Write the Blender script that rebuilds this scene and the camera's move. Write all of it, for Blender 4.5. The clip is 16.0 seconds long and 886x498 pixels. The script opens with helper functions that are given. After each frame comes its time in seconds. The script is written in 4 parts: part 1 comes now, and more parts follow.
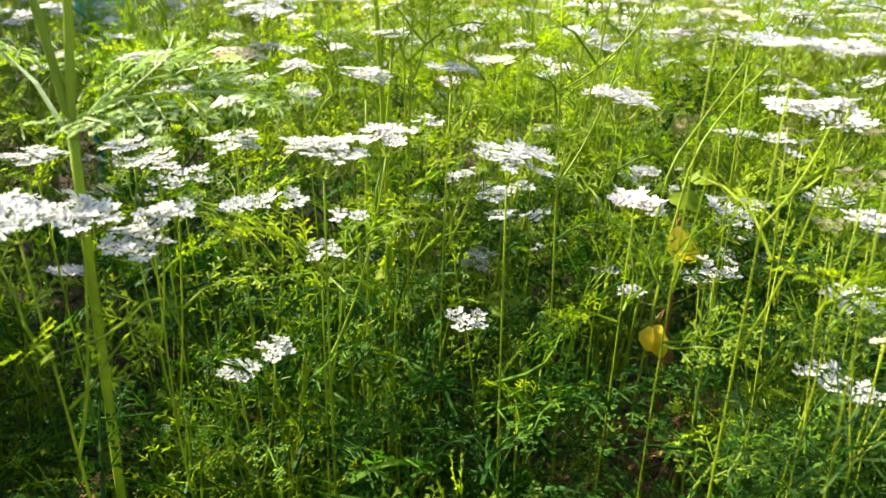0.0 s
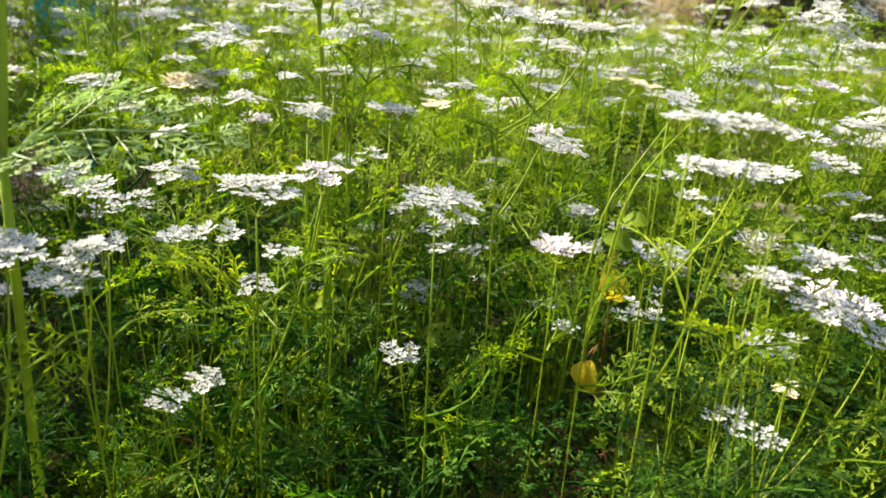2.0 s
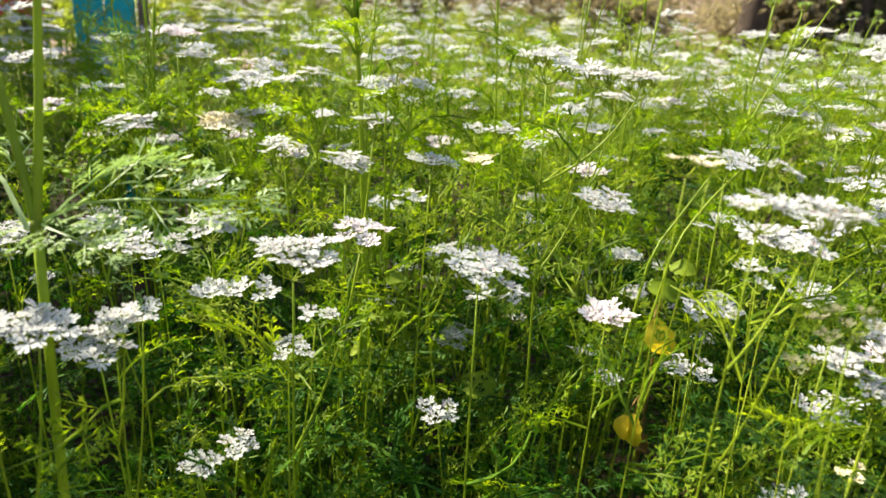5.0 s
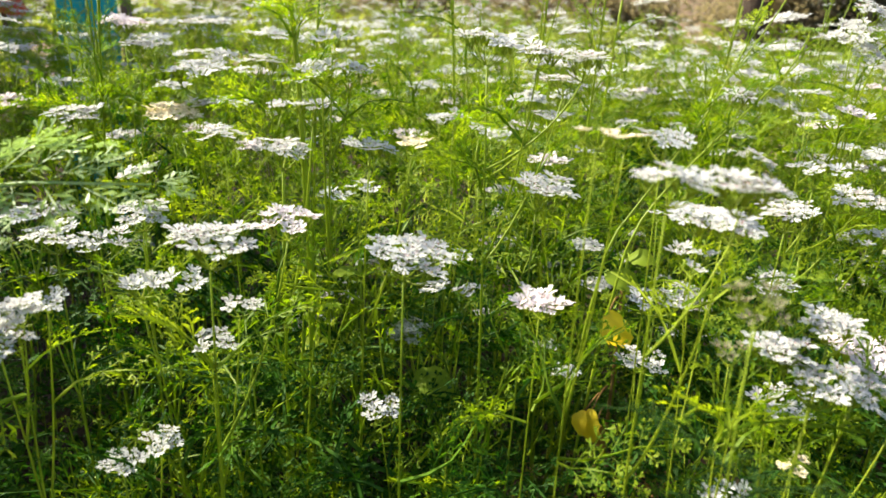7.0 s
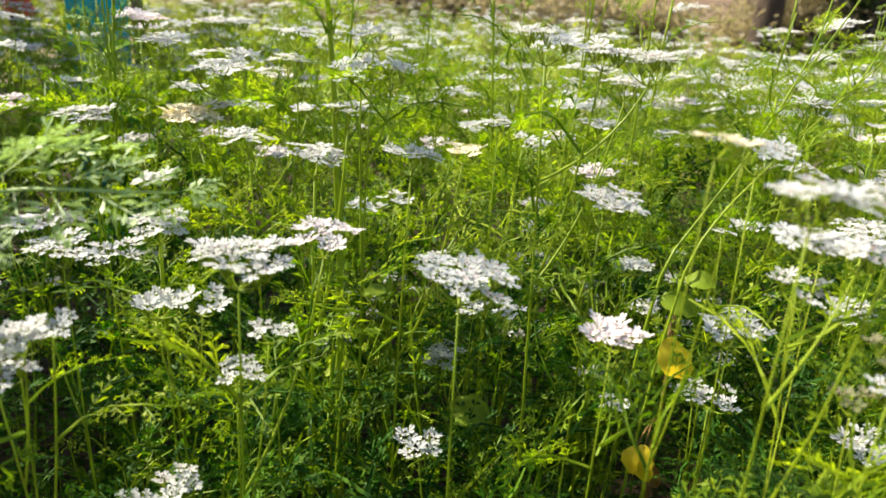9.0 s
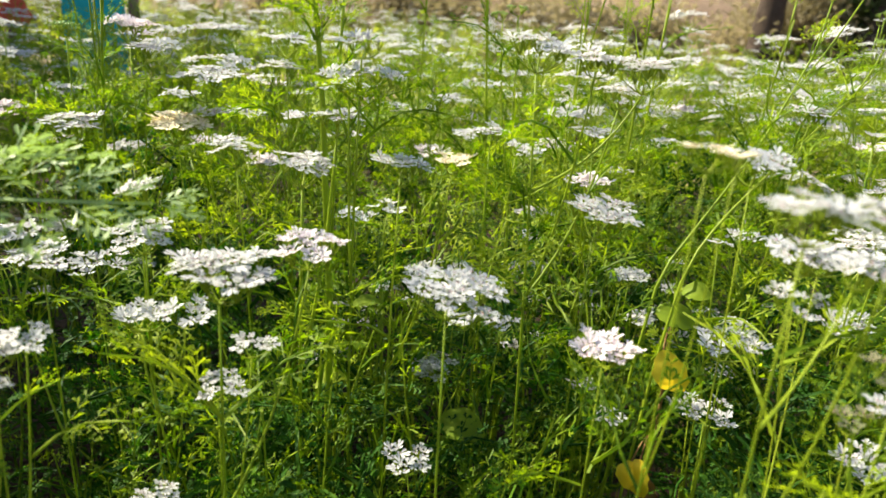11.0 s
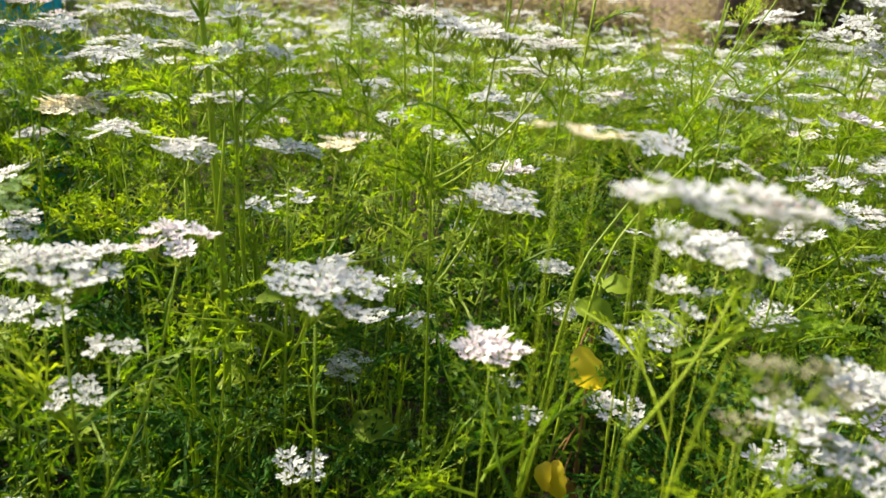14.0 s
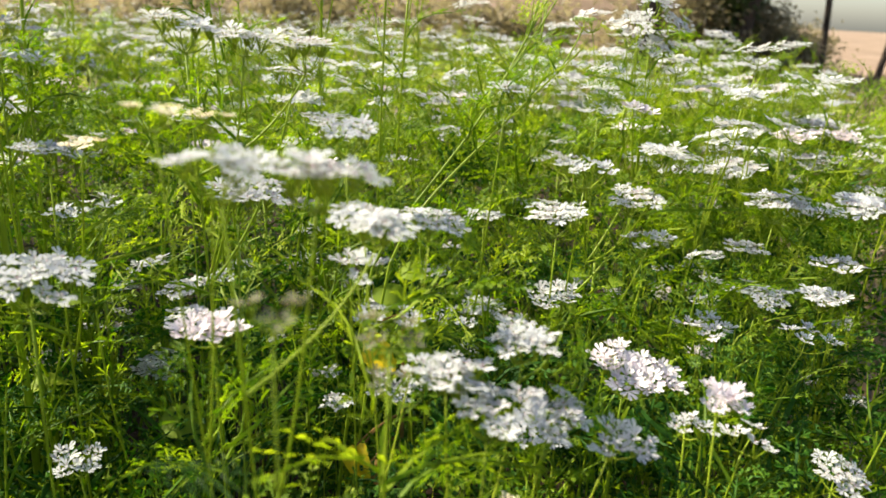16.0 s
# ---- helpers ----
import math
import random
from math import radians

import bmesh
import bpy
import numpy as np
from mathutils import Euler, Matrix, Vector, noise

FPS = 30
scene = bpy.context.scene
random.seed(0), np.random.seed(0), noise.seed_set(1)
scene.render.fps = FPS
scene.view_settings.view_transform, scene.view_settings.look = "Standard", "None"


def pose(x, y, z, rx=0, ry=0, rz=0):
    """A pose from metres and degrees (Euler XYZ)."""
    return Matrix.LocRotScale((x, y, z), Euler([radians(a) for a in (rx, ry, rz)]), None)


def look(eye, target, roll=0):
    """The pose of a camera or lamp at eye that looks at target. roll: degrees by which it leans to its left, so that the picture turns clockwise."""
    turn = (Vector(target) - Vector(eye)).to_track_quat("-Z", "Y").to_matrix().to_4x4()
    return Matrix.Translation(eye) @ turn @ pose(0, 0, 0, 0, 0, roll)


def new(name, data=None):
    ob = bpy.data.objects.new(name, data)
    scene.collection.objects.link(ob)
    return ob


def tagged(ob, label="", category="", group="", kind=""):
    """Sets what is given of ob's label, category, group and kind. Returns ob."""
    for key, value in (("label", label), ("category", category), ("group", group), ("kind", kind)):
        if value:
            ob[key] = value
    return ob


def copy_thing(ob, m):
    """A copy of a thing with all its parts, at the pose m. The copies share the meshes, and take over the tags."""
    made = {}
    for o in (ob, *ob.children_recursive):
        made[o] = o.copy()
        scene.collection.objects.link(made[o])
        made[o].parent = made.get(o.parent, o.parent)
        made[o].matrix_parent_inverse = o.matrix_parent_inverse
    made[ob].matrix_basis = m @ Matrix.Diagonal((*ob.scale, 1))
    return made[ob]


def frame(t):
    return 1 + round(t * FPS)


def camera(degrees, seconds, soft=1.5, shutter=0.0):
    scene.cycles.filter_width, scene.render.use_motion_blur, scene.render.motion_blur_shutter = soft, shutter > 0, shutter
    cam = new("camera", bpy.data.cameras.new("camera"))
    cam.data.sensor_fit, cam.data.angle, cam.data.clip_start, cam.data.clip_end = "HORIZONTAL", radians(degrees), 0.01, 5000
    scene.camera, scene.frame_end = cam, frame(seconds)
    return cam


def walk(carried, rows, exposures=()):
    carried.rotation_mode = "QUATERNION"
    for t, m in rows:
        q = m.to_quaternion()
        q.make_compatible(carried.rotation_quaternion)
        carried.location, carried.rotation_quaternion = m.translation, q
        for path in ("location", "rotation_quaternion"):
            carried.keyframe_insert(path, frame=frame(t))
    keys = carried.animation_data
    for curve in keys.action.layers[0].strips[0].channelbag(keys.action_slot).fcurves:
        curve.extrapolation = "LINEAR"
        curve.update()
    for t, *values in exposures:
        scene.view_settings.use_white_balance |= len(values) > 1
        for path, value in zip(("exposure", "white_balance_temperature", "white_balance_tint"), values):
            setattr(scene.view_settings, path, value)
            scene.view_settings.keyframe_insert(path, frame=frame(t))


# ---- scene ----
cam = camera(60.0, 16.0, soft=1.6)
cam.data.dof.use_dof, cam.data.dof.focus_distance, cam.data.dof.aperture_fstop = True, 0.63, 9.5
PATH = [
    (0.0, (-0.0129, -0.0023, 0.7513), (0.0395, 1.8675, 0.0432), 1.07),
    (0.5, (-0.0368, -0.0049, 0.7742), (0.0232, 1.8697, 0.0797), 2.84),
    (1.0, (-0.0394, -0.0069, 0.7822), (0.0379, 1.8844, 0.1363), 2.87),
    (1.5, (-0.0097, -0.0021, 0.7680), (0.1288, 1.8827, 0.1136), 3.32),
    (2.0, (0.0108, -0.0115, 0.7742), (0.1531, 1.8678, 0.1048), 3.83),
    (2.5, (0.0205, -0.0122, 0.7791), (0.1668, 1.8712, 0.1224), 3.97),
    (3.0, (0.0170, -0.0037, 0.7855), (0.1695, 1.8739, 0.1137), 4.34),
    (3.5, (-0.0007, 0.0114, 0.7889), (0.1235, 1.8930, 0.1224), 4.31),
    (4.0, (0.0005, 0.0182, 0.7964), (0.0820, 1.9051, 0.1384), 4.10),
    (6.5, (0.0181, 0.0265, 0.8060), (0.0699, 1.9137, 0.1457), 3.32),
    (7.0, (0.0547, 0.0387, 0.7894), (0.1006, 1.9280, 0.1348), 2.94),
    (7.5, (0.0459, 0.0582, 0.7799), (0.0636, 1.9513, 0.1349), 2.96),
    (8.0, (0.0346, 0.0755, 0.7751), (0.0572, 1.9643, 0.1178), 3.39),
    (8.5, (0.0160, 0.0958, 0.7721), (0.0378, 1.9919, 0.1362), 3.61),
    (9.0, (0.0236, 0.0967, 0.7739), (0.0612, 1.9951, 0.1456), 3.72),
    (11.5, (0.0358, 0.1154, 0.7739), (0.0715, 2.0194, 0.1628), 3.83),
    (12.0, (0.0454, 0.1226, 0.7777), (0.0951, 2.0246, 0.1614), 4.12),
    (12.5, (0.0485, 0.1251, 0.7751), (0.1254, 2.0287, 0.1667), 3.74),
    (13.0, (0.0792, 0.1303, 0.7720), (0.1820, 2.0311, 0.1585), 3.75),
    (13.5, (0.0905, 0.1385, 0.7664), (0.1769, 2.0383, 0.1472), 4.00),
    (14.0, (0.0799, 0.1412, 0.7674), (0.1962, 2.0356, 0.1368), 4.28),
    (14.5, (0.1144, 0.1291, 0.7715), (0.2219, 2.0313, 0.1630), 3.46),
    (15.0, (0.1403, 0.1066, 0.7721), (0.3088, 2.0002, 0.1510), 3.84),
    (15.5, (0.1438, 0.1202, 0.7656), (0.3845, 2.0043, 0.1393), 3.78),
    (16.0, (0.1987, 0.1027, 0.7665), (0.4515, 1.9960, 0.1738), 2.83),
]
walk(cam, [(t, look(eye, target, roll)) for t, eye, target, roll in PATH],
     [(0.0, 2.14), (0.6, 2.03), (1.6, 1.80), (4.0, 1.77), (9.0, 1.69), (16.0, 1.57)])


# ---- world and light ----
SUN_ELEVATION, SUN_AZIMUTH = 42.0, -64.0      # degrees above the horizon, and to the right of straight ahead (+y)
world = bpy.data.worlds.new("world")
scene.world = world
world.use_nodes = True
wn = world.node_tree.nodes
sky = wn.new("ShaderNodeTexSky")
sky.sky_type, sky.sun_disc = "NISHITA", False
sky.sun_elevation, sky.sun_rotation = radians(SUN_ELEVATION), radians(SUN_AZIMUTH)
sky.air_density, sky.dust_density = 1.0, 2.0
wn["Background"].inputs["Strength"].default_value = 0.09
world.node_tree.links.new(sky.outputs["Color"], wn["Background"].inputs["Color"])
sun_data = bpy.data.lights.new("sun", "SUN")
sun_data.energy, sun_data.angle, sun_data.color = 5.0, radians(0.6), (1.0, 0.91, 0.72)
sun = new("sun", sun_data)
_e, _a = radians(SUN_ELEVATION), radians(SUN_AZIMUTH)
sun.matrix_world = look((math.sin(_a) * math.cos(_e) * 20, math.cos(_a) * math.cos(_e) * 20, math.sin(_e) * 20), (0, 0, 0))


# ---- materials ----
def material(name):
    m = bpy.data.materials.new(name)
    m.use_nodes = True
    return m, m.node_tree.nodes, m.node_tree.links


def ramp(nodes, stops):
    r = nodes.new("ShaderNodeValToRGB")
    while len(r.color_ramp.elements) < len(stops):
        r.color_ramp.elements.new(0.5)
    for el, (pos, col) in zip(r.color_ramp.elements, stops):
        el.position, el.color = pos, (*col, 1)
    return r


def plant_material(name, stops, glow, through_share, rough, patch=14.0, grain=420.0, spec=0.3):
    """Thin plant tissue: a colour that varies from piece to piece and in patches, and light shining through it."""
    m, n, l = material(name)
    p = n["Principled BSDF"]
    geo, info = n.new("ShaderNodeNewGeometry"), n.new("ShaderNodeObjectInfo")
    coarse, fine = n.new("ShaderNodeTexNoise"), n.new("ShaderNodeTexNoise")
    coarse.inputs["Scale"].default_value, fine.inputs["Scale"].default_value = patch, grain
    l.new(geo.outputs["Position"], coarse.inputs["Vector"])
    l.new(geo.outputs["Position"], fine.inputs["Vector"])
    mixes = []
    for a, b, share in ((geo.outputs["Random Per Island"], coarse.outputs["Fac"], 0.76), (None, fine.outputs["Fac"], 0.12), (None, info.outputs["Random"], 0.22)):
        mix = n.new("ShaderNodeMix")
        mix.inputs[0].default_value = share
        l.new(a or mixes[-1].outputs[0], mix.inputs[2])
        l.new(b, mix.inputs[3])
        mixes.append(mix)
    r = ramp(n, stops)
    l.new(mixes[-1].outputs[0], r.inputs["Fac"])
    l.new(r.outputs["Color"], p.inputs["Base Color"])
    p.inputs["Roughness"].default_value = rough
    p.inputs["Specular IOR Level"].default_value = spec
    tint = n.new("ShaderNodeMix")
    tint.data_type, tint.blend_type = "RGBA", "MULTIPLY"
    tint.inputs[0].default_value = 1.0
    l.new(r.outputs["Color"], tint.inputs[6])
    tint.inputs[7].default_value = (*glow, 1)
    tr, out = n.new("ShaderNodeBsdfTranslucent"), n["Material Output"]
    l.new(tint.outputs[2], tr.inputs["Color"])
    both = n.new("ShaderNodeMixShader")
    both.inputs[0].default_value = through_share
    l.new(p.outputs[0], both.inputs[1])
    l.new(tr.outputs[0], both.inputs[2])
    l.new(both.outputs[0], out.inputs["Surface"])
    return m


def ground_material(name, stops, scale, relief):
    m, n, l = material(name)
    p = n["Principled BSDF"]
    geo, big, small = n.new("ShaderNodeNewGeometry"), n.new("ShaderNodeTexNoise"), n.new("ShaderNodeTexNoise")
    big.inputs["Scale"].default_value, small.inputs["Scale"].default_value = scale, scale * 23
    big.inputs["Detail"].default_value, small.inputs["Detail"].default_value = 6, 8
    for t in (big, small):
        l.new(geo.outputs["Position"], t.inputs["Vector"])
    mix = n.new("ShaderNodeMix")
    mix.inputs[0].default_value = 0.4
    l.new(big.outputs["Fac"], mix.inputs[2])
    l.new(small.outputs["Fac"], mix.inputs[3])
    r = ramp(n, stops)
    l.new(mix.outputs[0], r.inputs["Fac"])
    l.new(r.outputs["Color"], p.inputs["Base Color"])
    p.inputs["Roughness"].default_value, p.inputs["Specular IOR Level"].default_value = 0.95, 0.08
    b = n.new("ShaderNodeBump")
    b.inputs["Strength"].default_value, b.inputs["Distance"].default_value = 0.8, relief
    l.new(small.outputs["Fac"], b.inputs["Height"])
    l.new(b.outputs["Normal"], p.inputs["Normal"])
    return m


PETAL = plant_material("petal_white", [(0.25, (0.46, 0.48, 0.50)), (0.5, (0.535, 0.54, 0.52)), (0.75, (0.54, 0.50, 0.495))], (1.0, 1.0, 0.96), 0.40, 0.6)
PETAL_PINK = plant_material("petal_pink", [(0.25, (0.64, 0.57, 0.60)), (0.5, (0.68, 0.64, 0.64)), (0.75, (0.60, 0.47, 0.50))], (1.0, 0.95, 0.95), 0.36, 0.6)
CREAM = plant_material("petal_cream", [(0.3, (0.72, 0.62, 0.38)), (0.7, (0.80, 0.74, 0.56))], (1.0, 0.95, 0.8), 0.25, 0.6)
FADED = plant_material("petal_faded", [(0.3, (0.10, 0.115, 0.05)), (0.7, (0.19, 0.18, 0.10))], (1.0, 0.95, 0.8), 0.25, 0.8)
ANTHER = plant_material("anther", [(0.3, (0.36, 0.16, 0.20)), (0.7, (0.52, 0.30, 0.32))], (1, 0.9, 0.9), 0.1, 0.6)
STEM = plant_material("stem_green", [(0.3, (0.155, 0.225, 0.009)), (0.55, (0.235, 0.31, 0.014)), (0.8, (0.33, 0.385, 0.025))], (1.4, 1.45, 0.5), 0.34, 0.45, 5.0, 160.0, 0.25)
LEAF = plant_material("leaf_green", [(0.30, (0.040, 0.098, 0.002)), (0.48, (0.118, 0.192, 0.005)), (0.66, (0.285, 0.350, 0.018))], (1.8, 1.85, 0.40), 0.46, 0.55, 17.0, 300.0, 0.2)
# low leaves' own deep green, darkened further for the shade under the canopy
LEAF_LOW_SHADED = plant_material("leaf_deep_green_shaded", [(0.30, (0.008, 0.037, 0.002)), (0.50, (0.025, 0.083, 0.004)), (0.68, (0.100, 0.190, 0.010))], (1.3, 1.65, 0.4), 0.32, 0.6, 17.0, 300.0, 0.14)
# shade on the front plants' leaves, put into the leaf colour itself
LEAF_SHADED = plant_material("leaf_shaded", [(0.30, (0.010, 0.034, 0.003)), (0.50, (0.020, 0.052, 0.005)), (0.70, (0.036, 0.080, 0.008))], (1.2, 1.5, 0.5), 0.25, 0.6, 17.0, 300.0, 0.14)
LEAF_PALE = plant_material("leaf_pale_green", [(0.25, (0.19, 0.29, 0.10)), (0.75, (0.30, 0.40, 0.16))], (1.5, 1.5, 0.9), 0.40, 0.45, 8.0, 300.0, 0.4)
# brighter twin of LEAF, the far crop's stronger light put into its colour
LEAF_LIT = plant_material("leaf_lit_yellow_green", [(0.30, (0.11, 0.17, 0.012)), (0.48, (0.21, 0.27, 0.028)), (0.66, (0.33, 0.375, 0.06))], (1.7, 1.7, 0.5), 0.46, 0.5, 7.0, 300.0, 0.28)
LEAF_LIME = plant_material("leaf_lime_green", [(0.25, (0.12, 0.19, 0.010)), (0.75, (0.21, 0.28, 0.02))], (1.7, 1.7, 0.5), 0.45, 0.6, 12.0, 300.0, 0.15)
FRUIT = plant_material("fruit_green", [(0.3, (0.14, 0.26, 0.03)), (0.7, (0.24, 0.36, 0.06))], (1, 1, 0.6), 0.1, 0.4)
YELLOW = plant_material("leaf_yellow", [(0.25, (0.56, 0.36, 0.02)), (0.45, (0.72, 0.56, 0.03)), (0.8, (0.78, 0.64, 0.05))], (1.3, 1.2, 0.6), 0.50, 0.5, 30.0, 300.0)
DRY = plant_material("leaf_dry", [(0.25, (0.12, 0.055, 0.02)), (0.5, (0.22, 0.12, 0.035)), (0.75, (0.36, 0.24, 0.08))], (1.1, 1, 0.8), 0.30, 0.7, 30.0, 300.0)
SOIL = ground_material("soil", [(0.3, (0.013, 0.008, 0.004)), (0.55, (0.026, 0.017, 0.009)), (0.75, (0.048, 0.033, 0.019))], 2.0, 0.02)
EARTH = ground_material("dry_earth", [(0.3, (0.14, 0.10, 0.07)), (0.5, (0.23, 0.165, 0.115)), (0.62, (0.28, 0.21, 0.15)), (0.75, (0.20, 0.17, 0.10))], 0.7, 0.03)
DRYGRASS = plant_material("dry_grass", [(0.25, (0.24, 0.185, 0.125)), (0.5, (0.34, 0.265, 0.185)), (0.75, (0.30, 0.28, 0.15))], (1.1, 1.0, 0.8), 0.25, 0.8, 0.9, 60.0)
BARK = ground_material("bark", [(0.3, (0.03, 0.023, 0.017)), (0.6, (0.08, 0.06, 0.045)), (0.8, (0.15, 0.12, 0.09))], 6.0, 0.02)
CROWN = plant_material("tree_leaf", [(0.25, (0.04, 0.065, 0.024)), (0.5, (0.07, 0.10, 0.035)), (0.8, (0.11, 0.14, 0.05))], (1.6, 1.6, 0.9), 0.4, 0.5, 1.2, 20.0)
BUSH = plant_material("bush_leaf", [(0.25, (0.17, 0.15, 0.10)), (0.5, (0.25, 0.215, 0.14)), (0.8, (0.32, 0.27, 0.19))], (1.3, 1.3, 0.9), 0.42, 0.6, 0.8, 20.0)
TEAL = ground_material("teal_paint", [(0.3, (0.02, 0.26, 0.27)), (0.6, (0.03, 0.36, 0.36)), (0.8, (0.06, 0.42, 0.40))], 5.0, 0.002)
POST = ground_material("weathered_wood", [(0.3, (0.10, 0.06, 0.04)), (0.6, (0.20, 0.13, 0.09)), (0.8, (0.30, 0.22, 0.16))], 9.0, 0.004)
RED = ground_material("red_cloth", [(0.3, (0.42, 0.05, 0.03)), (0.6, (0.55, 0.10, 0.05)), (0.8, (0.60, 0.16, 0.08))], 9.0, 0.004)


# ---- mesh building ----
class Soup:
    """Collects vertices and faces, and turns them into one mesh."""

    def __init__(self):
        self.v, self.f, self.m, self.count = [], [], [], 0

    def add(self, verts, faces, slot=0):
        self.v.append(np.asarray(verts, float).reshape(-1, 3))
        self.f += [tuple(i + self.count for i in f) for f in faces]
        self.m += [slot] * len(faces)
        self.count += len(self.v[-1])

    def arrays(self):
        return np.concatenate(self.v), self.f, self.m

    def mesh(self, name, materials, smooth=False):
        me = bpy.data.meshes.new(name)
        me.from_pydata(np.concatenate(self.v).tolist(), [], self.f)
        for m in materials:
            me.materials.append(m)
        me.polygons.foreach_set("material_index", self.m)
        me.polygons.foreach_set("use_smooth", [smooth] * len(self.f))
        me.update()
        return me


def unit(v):
    v = np.asarray(v, float)
    return v / (np.linalg.norm(v) + 1e-12)


def tube(soup, pts, radii, sides=6, slot=0):
    pts = np.asarray(pts, float)
    ahead = np.gradient(pts, axis=0)
    verts, faces = [], []
    side = np.array([1.0, 0.13, 0.07])
    for p, a, r in zip(pts, ahead, radii):
        a = unit(a)
        u = unit(side - a * np.dot(side, a))
        w = np.cross(a, u)
        for k in range(sides):
            c = 2 * math.pi * k / sides
            verts.append(p + r * (u * math.cos(c) + w * math.sin(c)))
    for i in range(len(pts) - 1):
        for k in range(sides):
            q = (k + 1) % sides
            faces.append((i * sides + k, i * sides + q, (i + 1) * sides + q, (i + 1) * sides + k))
    faces.append(tuple(range(len(verts) - sides, len(verts))))
    soup.add(verts, faces, slot)


def arc(a, b, sag, n=8, rng=random):
    """A smooth line from a to b, bowed sideways by the vector sag."""
    a, b, sag = (np.asarray(v, float) for v in (a, b, sag))
    s = np.linspace(0, 1, n)[:, None]
    return a + (b - a) * s + sag * (4 * s * (1 - s))


def blade(soup, base, way, up, length, width, droop=0.0, slot=0, belly=0.55):
    """A narrow tapered segment of a leaf: two folded halves that bend downwards."""
    way, up = unit(way), unit(up)
    side = unit(np.cross(up, way))
    mid = base + way * length * belly
    tip = base + way * length - up * droop * length
    fold = up * width * 0.10
    soup.add([base, mid + side * width * 0.5 + fold, tip, mid - side * width * 0.5 + fold], [(0, 3, 2), (0, 2, 1)], slot)


def feather_leaf(seed, length, width, nodes, lobes, spread):
    """A leaf cut into threads: a stalk, side stalks on both sides and narrow forked tips. It grows along +x from the origin."""
    rng = random.Random(seed)
    s = Soup()
    rise = lambda f: np.array([f * length, 0.06 * length * math.sin(f * 5 + seed), length * (0.16 * math.sin(f * 2.4) - 0.16 * f * f)])
    line = [rise(f) for f in np.linspace(0, 1, 5)]
    tube(s, line, [width * (0.75 - 0.45 * f) for f in np.linspace(0, 1, 5)], 3)
    up = np.array([0, 0, 1.0])
    for i in range(nodes):
        f = 0.28 + 0.72 * i / (nodes - 1)
        p, ahead = rise(f), unit(rise(min(1, f + 0.02)) - rise(f - 0.02))
        for hand in ((1, -1) if i < nodes - 1 else (0.25, -0.25)):
            side = np.array([-ahead[1], ahead[0], 0]) * hand
            way = unit(ahead * rng.uniform(0.55, 0.95) + side * spread + up * rng.uniform(-0.05, 0.25))
            size = length * rng.uniform(0.34, 0.46) * (1.15 - 0.75 * f)
            blade(s, p, way, up, size, width * 0.6, 0.0)
            for j in range(lobes):
                g = 0.30 + 0.62 * j / max(1, lobes - 1)
                for h in (1, -1):
                    out = unit(np.cross(up, way)) * h
                    w2 = unit(way * rng.uniform(0.6, 0.9) + out * rng.uniform(0.6, 0.9) + up * rng.uniform(-0.12, 0.2))
                    l2 = size * rng.uniform(0.28, 0.46) * (1.15 - 0.45 * g)
                    start = p + way * size * g
                    blade(s, start, w2, up, l2, width * rng.uniform(0.8, 1.25), rng.uniform(-0.1, 0.25), 0, 0.7)
                    for turn in (0.75, -0.75):
                        if rng.random() < 0.45:
                            blade(s, start + w2 * l2 * rng.uniform(0.35, 0.55), unit(w2 + np.cross(up, w2) * turn + up * rng.uniform(-0.1, 0.15)), up, l2 * rng.uniform(0.45, 0.7), width * rng.uniform(0.7, 1.1), 0.1, 0, 0.72)
    return s


def broad_leaf(seed, length, width, teeth):
    """A broad leaf with a scalloped rim, a folded midrib and a curled edge, along +x from the origin."""
    rng = random.Random(seed)
    s = Soup()
    n = 9
    verts, faces = [], []
    for i in range(n):
        f = i / (n - 1)
        half = width * 0.5 * math.sin(math.pi * min(1, f * 0.92 + 0.05)) ** 0.7 * (1 + teeth * math.sin(f * 19 + seed))
        z = 0.18 * length * math.sin(f * 2.6) - 0.22 * length * f * f
        for k, h in enumerate((-1, -0.5, 0, 0.5, 1)):
            verts.append((f * length, half * h, z + 0.12 * width * abs(h) + 0.04 * width * math.sin(7 * f + 3 * h + seed) * abs(h)))
    for i in range(n - 1):
        for k in range(4):
            a = i * 5 + k
            faces.append((a, a + 1, a + 6, a + 5))
    s.add(verts, faces)
    return s


